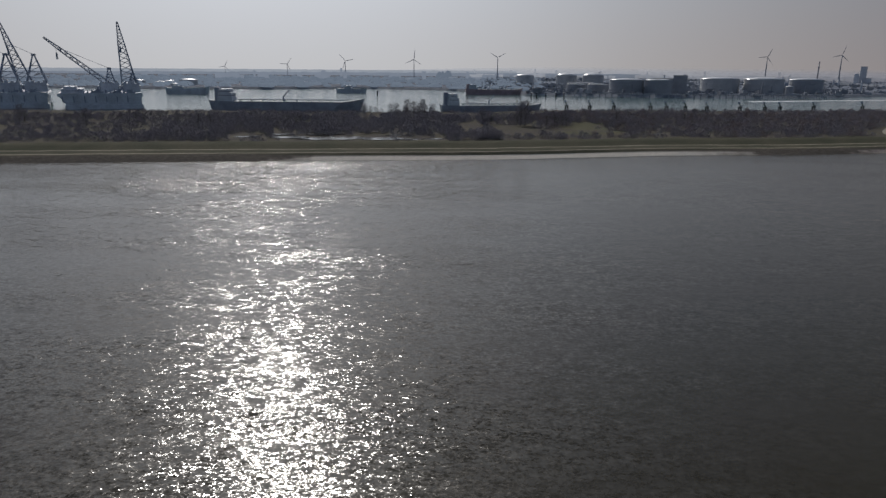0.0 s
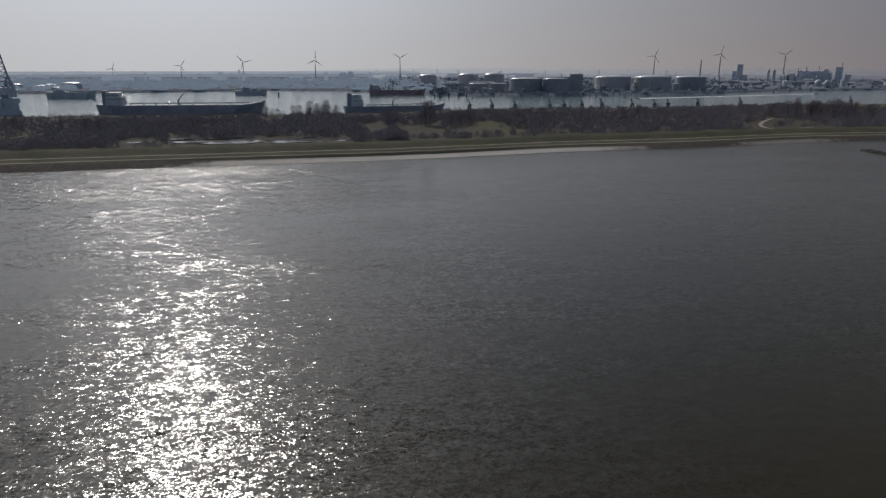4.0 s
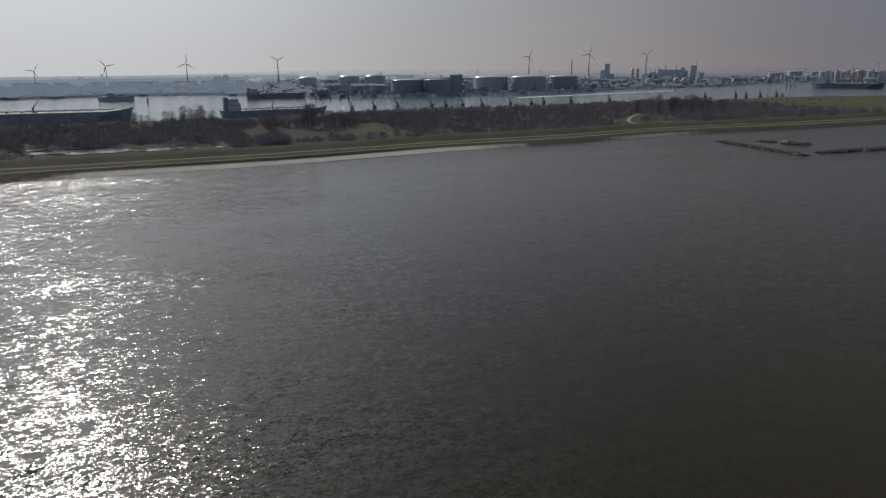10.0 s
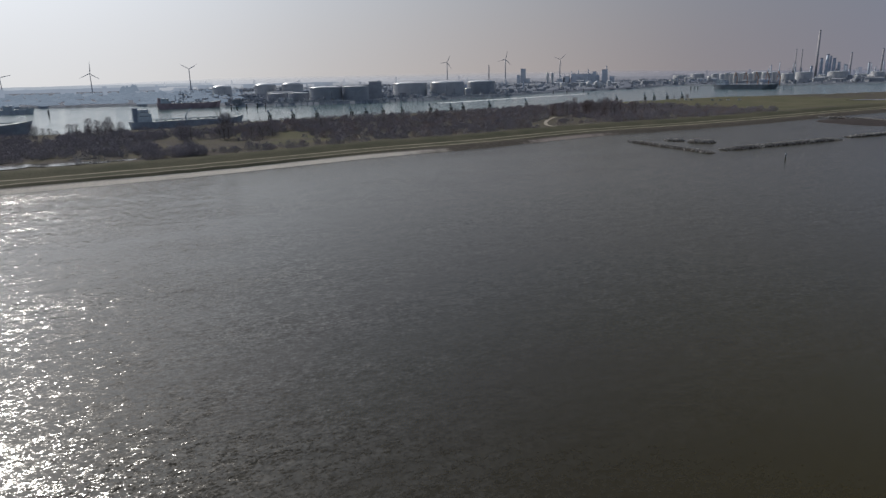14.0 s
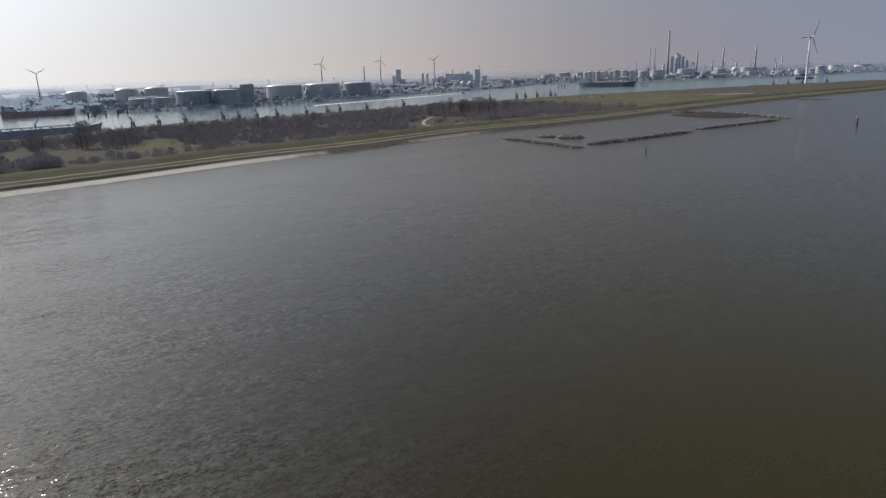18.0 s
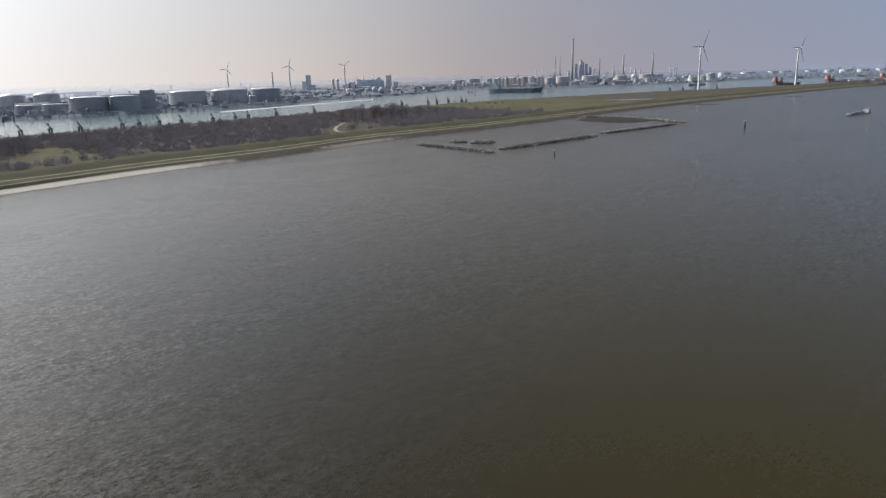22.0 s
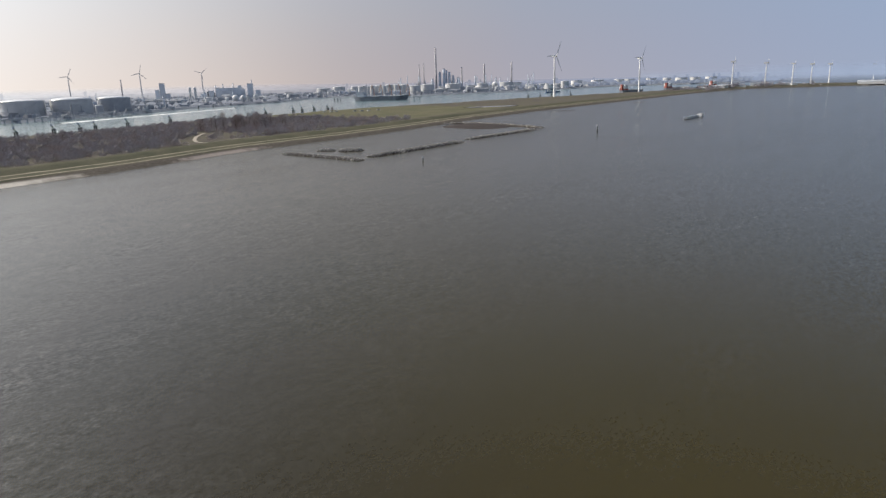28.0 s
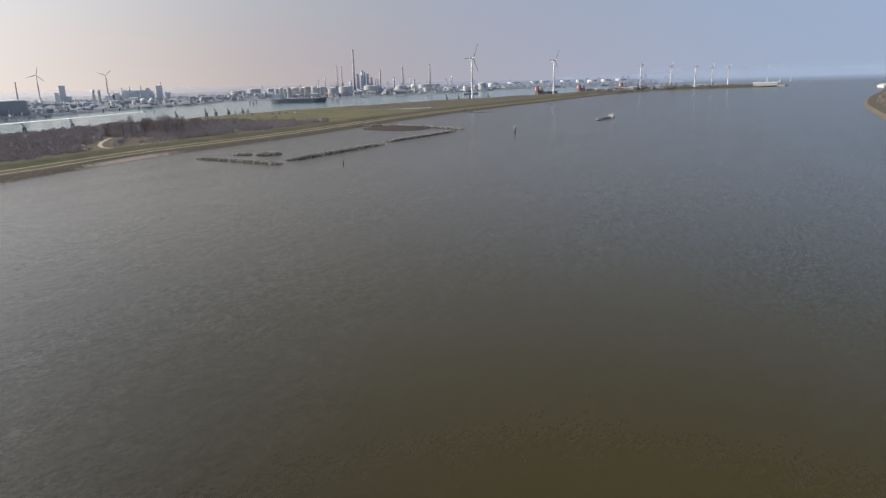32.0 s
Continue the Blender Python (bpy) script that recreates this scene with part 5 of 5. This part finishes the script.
def pool(x, y, a, b, turn):
    """A flat still pool with a ragged rim, level with the highest ground round it."""
    n, ca, sa = 28, math.cos(radians(turn)), math.sin(radians(turn))
    rim = []
    for i in range(n):
        q = 2 * math.pi * i / n
        w = 1 + 0.45 * wobble(math.cos(q) * 2.2, math.sin(q) * 2.2, 1.0, x)
        rim.append((x + a * w * math.cos(q) * ca - b * w * math.sin(q) * sa, y + a * w * math.cos(q) * sa + b * w * math.sin(q) * ca))
    z = max(ground_height(px, py) for px, py in rim) + 0.06
    ob = mesh_object("pond", [(px, py, z) for px, py in rim] + [(px, py, z - 1.2) for px, py in rim],
                     [tuple(range(n))] + [(i, i + n, (i + 1) % n + n, (i + 1) % n) for i in range(n)], ("pool",))
    tagged(ob, "shallow pool among dry reeds behind the dyke", "pond", kind="structure")


mud_flat(755, 375, 23, 3.2, -71, 0.35, "mud", "mud_spit", "thin dark spit of mud reaching into the river")
mud_flat(990, 362, 14, 2.6, -72, 0.3, "mud", "mud_spit_far", "thin dark spit of mud by the shore")
mud_flat(500, 330, 42, 30, 62, 1.2, "mud", "mud_flat", "dark tidal mud bank behind the breakwaters")
for px, py, pa, pb in ((-104, 352, 7, 3.4), (-92, 367, 9, 3.4), (-82, 353, 10, 5.6), (-58, 352, 17, 8.5), (-66, 372, 10, 3.2), (-33, 352, 12, 7.0), (-17, 351, 5, 4.0), (-25, 369, 7, 3.0), (-6, 353, 6, 3.2)):
    pool(px, py, pa, pb, 8 + px % 7)
pool(780, 490, 36, 15, -40)

# ---------------------------------------------------------------- works on the far side
def shed(x, y, w, d, h, turn, mat, label, name="shed", pitched=True, category="building", group="harbour sheds", base=3.8):
    t = thing(name, x, y, base, turn, label, category, group)
    walls = part("wall_block", box(bmesh.new(), -w / 2, w / 2, -d / 2, d / 2, 0, h), mat, t)
    bm = bmesh.new()
    e, r = 0.5, (min(d * 0.14, 5) if pitched else 0.6)
    if pitched:
        v = [bm.verts.new(p) for p in ((-w / 2 - e, -d / 2 - e, h), (w / 2 + e, -d / 2 - e, h), (w / 2 + e, 0, h + r), (-w / 2 - e, 0, h + r), (w / 2 + e, d / 2 + e, h), (-w / 2 - e, d / 2 + e, h))]
        for f in ((0, 1, 2, 3), (3, 2, 4, 5), (1, 4, 2), (0, 3, 5), (0, 5, 4, 1)):
            bm.faces.new([v[i] for i in f])
    else:
        box(bm, -w / 2 - 0.3, w / 2 + 0.3, -d / 2 - 0.3, d / 2 + 0.3, h + 0.004, h + r)
    part("roof", bm, "shed_roof", t)
    n = max(2, int(w / 9)) if math.hypot(x, y) < 1500 and name == "shed" else 0
    for k in range(n):
        xx = -w / 2 + w * (k + 0.5) / n
        part("window" if k % 3 else "door", box(bmesh.new(), xx - w / n * 0.25, xx + w / n * 0.25, -d / 2 - 0.08, -d / 2 + 0.02, (h * 0.55 if k % 3 else 0.02), (h * 0.72 if k % 3 else min(h * 0.5, 5))), "glass" if k % 3 else "dark", walls)
    return t


tank(340, 1086, 42, 24, "wide grey cylindrical tank at the quay", 0.1, "tank_grey")
shed(368, 1150, 34, 22, 24, -18, "concrete", "grey flat-roofed building behind the quay tanks", "process_building", False)
shed(393, 1142, 22, 24, 29, -18, "concrete", "taller grey flat-roofed building behind the quay tanks", "process_building", False)


def steel_frame(x, y, w, d, h, turn, floors, label):
    """An open process structure: columns, floors, braces and vessels."""
    t = thing("process_structure", x, y, 3.8, turn, label, "process plant")
    nx, ny = 4, 3
    for i in range(nx):
        for j in range(ny):
            xx, yy = -w / 2 + w * i / (nx - 1), -d / 2 + d * j / (ny - 1)
            part("frame_post", box(bmesh.new(), xx - 0.4, xx + 0.4, yy - 0.4, yy + 0.4, 0, h), "hazed_steel", t)
    for k in range(floors):
        z = h * (k + 1) / floors
        part("platform_deck", box(bmesh.new(), -w / 2 - 0.6, w / 2 + 0.6, -d / 2 - 0.6, d / 2 + 0.6, z - 0.6, z), "steel", t)
    for k in range(5):
        xx = -w / 2 + w * (k + 0.5) / 5
        part("vessel", turned(bmesh.new(), [(w * 0.07, 1), (w * 0.07, h * (0.55 + 0.1 * (k % 3)))], 12, xx, 0), "tank_grey", t)
    part("stair_tower", box(bmesh.new(), w / 2 + 1, w / 2 + 4, -2, 2, 0, h + 2), "hazed_steel", t)


steel_frame(300, 1125, 30, 16, 20, -14, 3, "open grey steel platform round a tank")
steel_frame(1440, 2060, 50, 24, 36, -36, 4, "open steel process structure of the works")
steel_frame(2390, 1700, 60, 24, 44, -54, 5, "open steel process structure of the refinery")
steel_frame(2260, 1780, 50, 24, 38, -52, 4, "open steel process structure of the refinery")
shed(1250, 2049, 17, 14, 55, -31, "cladding", "square concrete tower above the works", "tower_block", False)
shed(1479, 2016, 78, 30, 34, -36, "cladding", "wide grey boiler house of the works", "boiler_house", False)
shed(1539, 1970, 20, 16, 47, -38, "cladding", "narrow grey process tower", "process_tower", False)
for x, y, w, d, h in ((1428, 2040, 16, 14, 26), (1452, 2000, 14, 12, 22), (1470, 1992, 22, 12, 27), (1505, 1985, 12, 12, 41), (1522, 1990, 14, 14, 30), (1556, 1950, 16, 12, 24), (1412, 2062, 20, 12, 18), (1236, 2056, 12, 12, 34), (1262, 2040, 16, 14, 22)):
    shed(x, y, w, d, h, -36, "cladding", "stepped grey block of the works", "works_block", False)
for x, y, h in ((1462, 2020, 48), (1490, 2000, 50), (1540, 1962, 60), (1440, 2030, 44)):
    stack(x, y, h, 1.8, "hazed_steel", "vent_stack", "slim vent stack on the works")
for x, y, w, h in ((961, 1386, 18, 15), (993, 1361, 8, 14), (1321, 2004, 9, 41), (1334, 1995, 9, 40), (1255, 1585, 13, 15), (1085, 1405, 10, 13), (1100, 1420, 8, 12)):
    tank(x, y, w, h, "small white upright tank", 0.1, "white", "small tanks", False)
for x, y, r in ((1029, 1376, 7.5), (1062, 1390, 7.0), (2415, 1500, 12), (2330, 1520, 11)):
    t = thing("gas_sphere", x, y, 3.9, 0, "white spherical gas tank on legs", "gas tank", "gas spheres")
    bm = bmesh.new()
    bmesh.ops.create_uvsphere(bm, u_segments=24, v_segments=14, radius=r)
    bmesh.ops.translate(bm, verts=bm.verts, vec=(0, 0, r + 3))
    part("sphere", bm, "white", t, smooth=True)
    for k in range(6):
        a = radians(60 * k)
        part("leg", rod(bmesh.new(), (r * 0.9 * math.cos(a), r * 0.9 * math.sin(a), 0), (r * 0.95 * math.cos(a), r * 0.95 * math.sin(a), r + 3), 0.5, 0.5, 6), "steel", t)

rnd = random.Random(11)
for k in range(110):
    a, d = radians(rnd.uniform(6, 62)), rnd.uniform(1160, 2700)
    x, y = d * math.sin(a), d * math.cos(a)
    if y < float(BANK(x)) + 30 or (430 < x < 720 and 1150 < y < 1300) or (220 < x < 400 and y < 1130):
        continue
    w = rnd.uniform(14, 55)
    shed(x, y, w, rnd.uniform(10, 24), rnd.uniform(5, 11), -math.degrees(a) + rnd.uniform(-25, 25), rnd.choice(("steel", "tank_grey", "concrete", "brick", "hazed_steel")), "low grey harbour shed among tanks and pipes", pitched=rnd.random() < 0.6)
for k in range(46):
    a, d = radians(rnd.uniform(8, 60)), rnd.uniform(1250, 2600)
    x, y = d * math.sin(a), d * math.cos(a)
    if y < float(BANK(x)) + 40 or (430 < x < 720 and 1150 < y < 1300):
        continue
    if k % 3:
        stack(x, y, rnd.uniform(14, 34), rnd.uniform(0.7, 2.0), "hazed_steel", "mast", "slim grey mast or vent above the works")
    else:
        tank(x, y, rnd.uniform(10, 30), rnd.uniform(8, 15), "small grey tank at the works", 0.1, "tank_grey", "small tanks", False)


def jetty(x0, y0, x1, y1, n, label, deck=5.0, width=5.0):
    t = thing("jetty", x0, y0, 0, math.degrees(math.atan2(y1 - y0, x1 - x0)), label, "jetty")
    L = math.hypot(x1 - x0, y1 - y0)
    part("deck", box(bmesh.new(), 0, L, -width / 2, width / 2, deck, deck + 0.9), "concrete", t)
    for k in range(n):
        for s in (-1, 1):
            part("support_post", rod(bmesh.new(), (L * (k + 0.5) / n, s * width * 0.4, -1.5), (L * (k + 0.5) / n, s * width * 0.4, deck), 0.5, 0.5, 6), "steel", t)
    for s in (-0.25, 0.0, 0.25):
        part("pipe", rod(bmesh.new(), (0, s * width, deck + 1.5), (L, s * width, deck + 1.5), 0.35, 0.35, 6), "tank_grey", t)


jetty(195, 1046, 440, 1026, 26, "long pipe jetty on piles before the tank park")
jetty(440, 1026, 640, 1090, 20, "pipe jetty on piles before the pale tanks")
jetty(1225, 1130, 1500, 1215, 22, "pipe jetty leading to the tanker berth")
jetty(1222, 1140, 1258, 985, 12, "loading platform beside the berthed tanker", 6.0, 9.0)
for k in range(5):
    f = 0.2 + 0.15 * k
    x, y = 1222 + 36 * f + 2, 1140 - 155 * f
    t = thing("loading_arm", x, y, 6.9, -15, "brownish loading arm on the jetty", "crane", "loading arms")
    part("post", rod(bmesh.new(), (0, 0, 0), (0, 0, 17), 1.3, 0.9, 6), "rust", t)
    part("upper_arm", rod(bmesh.new(), (0, 0, 16.5), (-7, -3, 29), 1.0, 0.8, 6), "rust", t)
    part("lower_arm", rod(bmesh.new(), (-7, -3, 29), (-12, -5, 12), 0.8, 0.6, 6), "rust", t)

# island pier across the channel and low buildings along the quay to the west
ship(-372, 985, 5, 62, 14, 9, 3, 12, "vessel", "grey barge moored in the harbour basin", "barge", "vessel", "vessel", 0.2, 1)
ship(-150, 1096, -4, 50, 12, 7, 5, 10, "vessel", "grey work ship moored in the harbour basin", "work_ship", "vessel", "vessel", 0.3, 2)

# the white halls and ferry quay at the river's mouth
shed(1930, 138, 56, 26, 5.6, -88, "white", "long white hall at the end of the strip", "white_hall", True, base=ground_height(1930, 138) - 0.3)
shed(1926, 101, 17, 18, 6.4, -88, "white", "low white hall at the very end of the strip", "white_hall", False, base=ground_height(1926, 99.5) - 0.3)


rnd = random.Random(61)
for k in range(14):
    x = rnd.uniform(1560, 1900)
    y = float(SHORE(x)) + rnd.uniform(25, 110)
    shed(x, y, rnd.uniform(9, 26), rnd.uniform(8, 12), rnd.uniform(4, 7), rnd.uniform(-100, -60), rnd.choice(("white", "cladding", "concrete")), "low house among trees on the strip", "strip_house", True, group="houses on the strip")


def works_clutter():
    """Vehicles, crates, vents, walls and small plant between the tanks, past counting."""
    rnd = random.Random(19)
    verts, faces = [], []
    for k in range(5200):
        a, d = radians(rnd.uniform(3, 66)), 1080 + 1900 * rnd.random() ** 1.2
        x, y = d * math.sin(a), d * math.cos(a)
        if y < float(BANK(x)) + 6 or (x < 60 and y < 1300):
            continue
        w, b, h = rnd.uniform(1.5, 14), rnd.uniform(1.5, 7), rnd.choice((1.5, 2, 2.5, 3, 4, 5, 7))
        if rnd.random() < 0.16:
            w, b, h = rnd.uniform(0.4, 1.2), 0.8, rnd.uniform(8, 20)
        q, o = rnd.uniform(0, 3.14), len(verts)
        c, e = math.cos(q), math.sin(q)
        for z in (3.3, 4.0 + h):
            for u, v in ((-w, -b), (w, -b), (w, b), (-w, b)):
                verts.append((x + (u * c - v * e) / 2, y + (u * e + v * c) / 2, z))
        faces += [tuple(o + i for i in f) for f in ((4, 5, 6, 7), (0, 1, 5, 4), (1, 2, 6, 5), (2, 3, 7, 6), (3, 0, 4, 7))]
    ob = mesh_object("works_clutter", verts, faces, ("clutter",))
    tagged(ob, "small grey plant, crates and vents crowding the works", "clutter", kind="stuff")


works_clutter()


def car(x, y, turn, mat, label):
    t = thing("parked_car", x, y, ground_height(x, y) + 0.02, turn, label, "car", "parked cars")
    part("body", box(bmesh.new(), -2.2, 2.2, -0.9, 0.9, 0.35, 1.0, 0.12), mat, t)
    part("cabin", box(bmesh.new(), -1.5, 1.0, -0.82, 0.82, 1.0, 1.6, 0.25), "glass", t)
    for sx in (-1.4, 1.4):
        for sy in (-0.85, 0.85):
            bm = rod(bmesh.new(), (sx, sy - 0.1, 0.33), (sx, sy + 0.1, 0.33), 0.33, 0.33, 10)
            part("wheel", bm, "dark", t)


for x, y, mat in ((600, 668, "white"), (628, 655, "white"), (636, 650, "white"), (641, 646, "tank_grey"), (662, 632, "dark"), (670, 627, "dark"), (678, 622, "white"), (689, 614, "white")):
    car(x, y, -30, mat, {"white": "white parked car on the grass", "tank_grey": "grey parked car on the grass", "dark": "dark parked car on the grass"}[mat])


# ---------------------------------------------------------------- trees and thickets
def twig_cloud(rnd, n, w, h, low=0.15, length=1.3, thick=0.1):
    """n slim pointed twigs filling a dome w wide and h high; returns vertices as an (n, 3, 3) array."""
    a = rnd.uniform(0, 2 * np.pi, n)
    u = rnd.uniform(0, 1, n) ** 0.45
    zz = rnd.uniform(low, 1.0, n)
    r = w / 2 * u * np.sqrt(np.clip(1 - ((zz - 0.35) / 0.68) ** 2, 0.05, 1))
    p = np.stack([r * np.cos(a), r * np.sin(a), zz * h], 1)
    d = np.stack([np.cos(a) * u * 0.8, np.sin(a) * u * 0.8, np.full(n, 0.9)], 1) + rnd.normal(0, 0.35, (n, 3))
    d /= np.linalg.norm(d, axis=1)[:, None]
    L = length * rnd.uniform(0.5, 1.3, n)[:, None]
    s = np.cross(d, rnd.normal(0, 1, (n, 3)))
    s /= np.linalg.norm(s, axis=1)[:, None]
    t = thick * rnd.uniform(0.6, 1.4, n)[:, None]
    b = p - d * L * 0.5
    b[:, 2] = np.maximum(b[:, 2], 0.0)
    return np.stack([b - s * t, b + s * t, p + d * L * 0.5], 1)


def triangles(name, tri, mat):
    me = bpy.data.meshes.new(name)
    n = len(tri)
    me.vertices.add(3 * n)
    me.vertices.foreach_set("co", tri.reshape(-1))
    me.loops.add(3 * n)
    me.loops.foreach_set("vertex_index", np.arange(3 * n, dtype=np.int32))
    me.polygons.add(n)
    me.polygons.foreach_set("loop_start", np.arange(0, 3 * n, 3, dtype=np.int32))
    me.update(calc_edges=True)
    me.materials.append(M[mat])
    return new(name, me)


def tree(kind_seed, h, w, mat, label, category="tree"):
    rnd = np.random.default_rng(kind_seed)
    t = thing("bare_tree", 0, 0, 0, 0, label, category, "bare trees")
    bm = bmesh.new()
    rod(bm, (0, 0, -0.4), (0.1, 0, h * 0.45), h * 0.022, h * 0.013, 7)
    rod(bm, (0.1, 0, h * 0.45), (0.0, 0.15, h * 0.8), h * 0.013, h * 0.005, 6)
    trunk = part("trunk", bm, "bark", t)
    for k in range(9):
        a, f = k * 2.4, 0.22 + 0.055 * k
        z = h * f
        e = (math.cos(a) * w * 0.34, math.sin(a) * w * 0.34, z + h * rnd.uniform(0.18, 0.32))
        bm = rod(bmesh.new(), (0.05, 0, z), e, h * 0.009, h * 0.004, 5)
        for q in range(3):
            b = a + rnd.uniform(-1, 1)
            rod(bm, e, (e[0] + math.cos(b) * w * 0.14, e[1] + math.sin(b) * w * 0.14, e[2] + h * 0.14), h * 0.004, h * 0.0015, 4)
        part("limb", bm, "bark", trunk)
    c = triangles("crown", twig_cloud(rnd, 1000, w, h, 0.1, h * 0.12, h * 0.0042), mat)
    c.parent = t
    return t


KINDS = [tree(1, 11, 7.0, "twig", "tall bare tree in the winter thicket"), tree(2, 9, 7.5, "twig", "bare spreading tree on the heath"),
         tree(3, 10, 6.0, "twig_red", "bare tree with reddish twigs"), tree(4, 7, 6.0, "twig", "small bare tree in the thicket")]
spots = []
rnd = random.Random(5)


def grove(x0, x1, y0, y1, n, kinds, scale=1.0):
    for k in range(n):
        spots.append((rnd.uniform(x0, x1), rnd.uniform(y0, y1), rnd.choice(kinds), scale * rnd.uniform(0.75, 1.2)))


grove(-70, -30, 540, 578, 11, (1, 3), 0.85)
grove(-34, -8, 520, 560, 9, (0, 1), 0.95)
grove(22, 32, 450, 475, 4, (0, 1), 1.0)
grove(46, 56, 440, 455, 4, (0,), 1.25)
grove(68, 84, 440, 470, 6, (0, 1), 0.95)
grove(335, 412, 470, 525, 28, (2, 2, 0), 1.22)
grove(425, 500, 470, 560, 18, (1, 3), 0.9)
grove(-330, -180, 440, 500, 22, (1, 3), 0.5)
grove(-300, -90, 400, 470, 20, (0, 1, 3), 0.9)
grove(90, 330, 430, 600, 26, (1, 3), 0.62)
grove(640, 700, 690, 708, 5, (3,), 0.7)
for i, (x, y, k, s) in enumerate(spots):
    ob = copy_thing(KINDS[k], Matrix.Identity(4))
    ob.matrix_basis = Matrix.LocRotScale((x, y, ground_height(x, y) - 0.1), Euler((0, 0, i * 1.7)), (s, s, s * (0.9 + 0.2 * ((i * 7) % 5) / 5)))
for i, k in enumerate(KINDS):
    x, y = 120 + 55 * i, 470 + 22 * i
    k.matrix_basis = pose(x, y, ground_height(x, y) - 0.1, 0, 0, 50 * i)


def thicket(name, count, area, w, h, mat, label, seed, twigs=110, keep=lambda x, y: True, thick=0.07, side=False):
    rng = np.random.default_rng(seed)
    base = [twig_cloud(np.random.default_rng(seed + 9 + k), twigs, 1.0, 1.0, 0.02, 0.34, thick / 3.2) for k in range(6)]
    got, out = 0, []
    while got < count:
        x, y = rng.uniform(area[0], area[1]), rng.uniform(0, 1)
        s, c = float(SHORE(x)) + area[2], float(CHANNEL(x)) - area[3]
        if side:
            s, c = float(SIDE(x)) - area[2], float(SIDE(x)) - area[3]
        y = s + (c - s) * y
        got += 1
        if not keep(x, y):
            continue
        f = rng.uniform(0.55, 1.3) * (0.6 if 0 < float(CHANNEL(x)) - y < 70 else 1.0) * (0.68 if x < -170 and not side else 1.0)
        a = rng.uniform(0, 6.28)
        m = np.array([[math.cos(a) * w, -math.sin(a) * w, 0], [math.sin(a) * w, math.cos(a) * w, 0], [0, 0, h * rng.uniform(0.7, 1.25)]]) * f
        out.append(base[got % 6] @ m.T + np.array([x, y, (2.3 if side else ground_height(x, y)) - 0.1]))
    ob = triangles(name, np.concatenate(out), mat)
    tagged(ob, label, "shrubs", kind="stuff")


def wild(x, y):
    """Where scrub grows: not in the clearings, on the path or in the meadow."""
    if any(abs(x - px) < 9 and -16 < y - py < 6 for px, py in PATH):
        return False
    if 28 < x < 104 and 372 < y < 470 and wobble(x, y, 26, 7) > -0.35:
        return False
    if -114 < x < 2 and 336 < y < 374:
        return wobble(x, y, 7, 9) > 0.3
    if 256 < x < 335 and 380 < y < 470 and wobble(x, y, 18, 3) > -0.1:
        return False
    return x < 525 + 25 * wobble(x, y, 30, 2) and wobble(x, y, 38, 5) > -0.42


thicket("thicket", 8200, (-620, 530, 44, 8), 5.6, 3.4, "twig", "dense bare winter scrub on the strip of land", 21, 150, wild, 0.05)
thicket("thicket_west", 3600, (-620, 40, 44, 8), 6.0, 3.2, "twig", "dense bare winter scrub below the moored ships", 29, 120, wild, 0.05)
thicket("thicket_reddish", 1400, (60, 530, 48, 14), 4.5, 3.6, "twig_red", "reddish bare scrub on the strip of land", 22, 120, wild, 0.05)
thicket("thicket_pale", 1100, (40, 500, 43, 60), 4.5, 2.2, "twig_pale", "pale dry low scrub along the dyke", 23, 60, lambda x, y: wild(x, y) and wobble(x, y, 24, 12) > 0.05)
thicket("low_scrub", 900, (540, 1250, 120, 6), 4.0, 1.2, "twig", "low brown scrub along the channel", 24, 60, lambda x, y: y > float(CHANNEL(x)) - 70 - 40 * wobble(x, y, 60, 1) and x > 780 or y > float(CHANNEL(x)) - 9)
thicket("rough_grass", 900, (-300, 560, 36, 150), 1.6, 0.55, "twig_pale", "tufts of dry rough grass", 25, 26)
thicket("thicket_side", 700, (520, 1300, 14, 80), 6.0, 4.0, "twig_red", "reddish bare scrub on the near river bank", 26, 80, side=True)
thicket("strip_trees", 360, (1540, 1875, 12, 20), 11.0, 8.0, "twig", "hazy bare trees at the end of the strip", 27, 70, lambda x, y: wobble(x, y, 40, 4) > -0.1, thick=0.16)
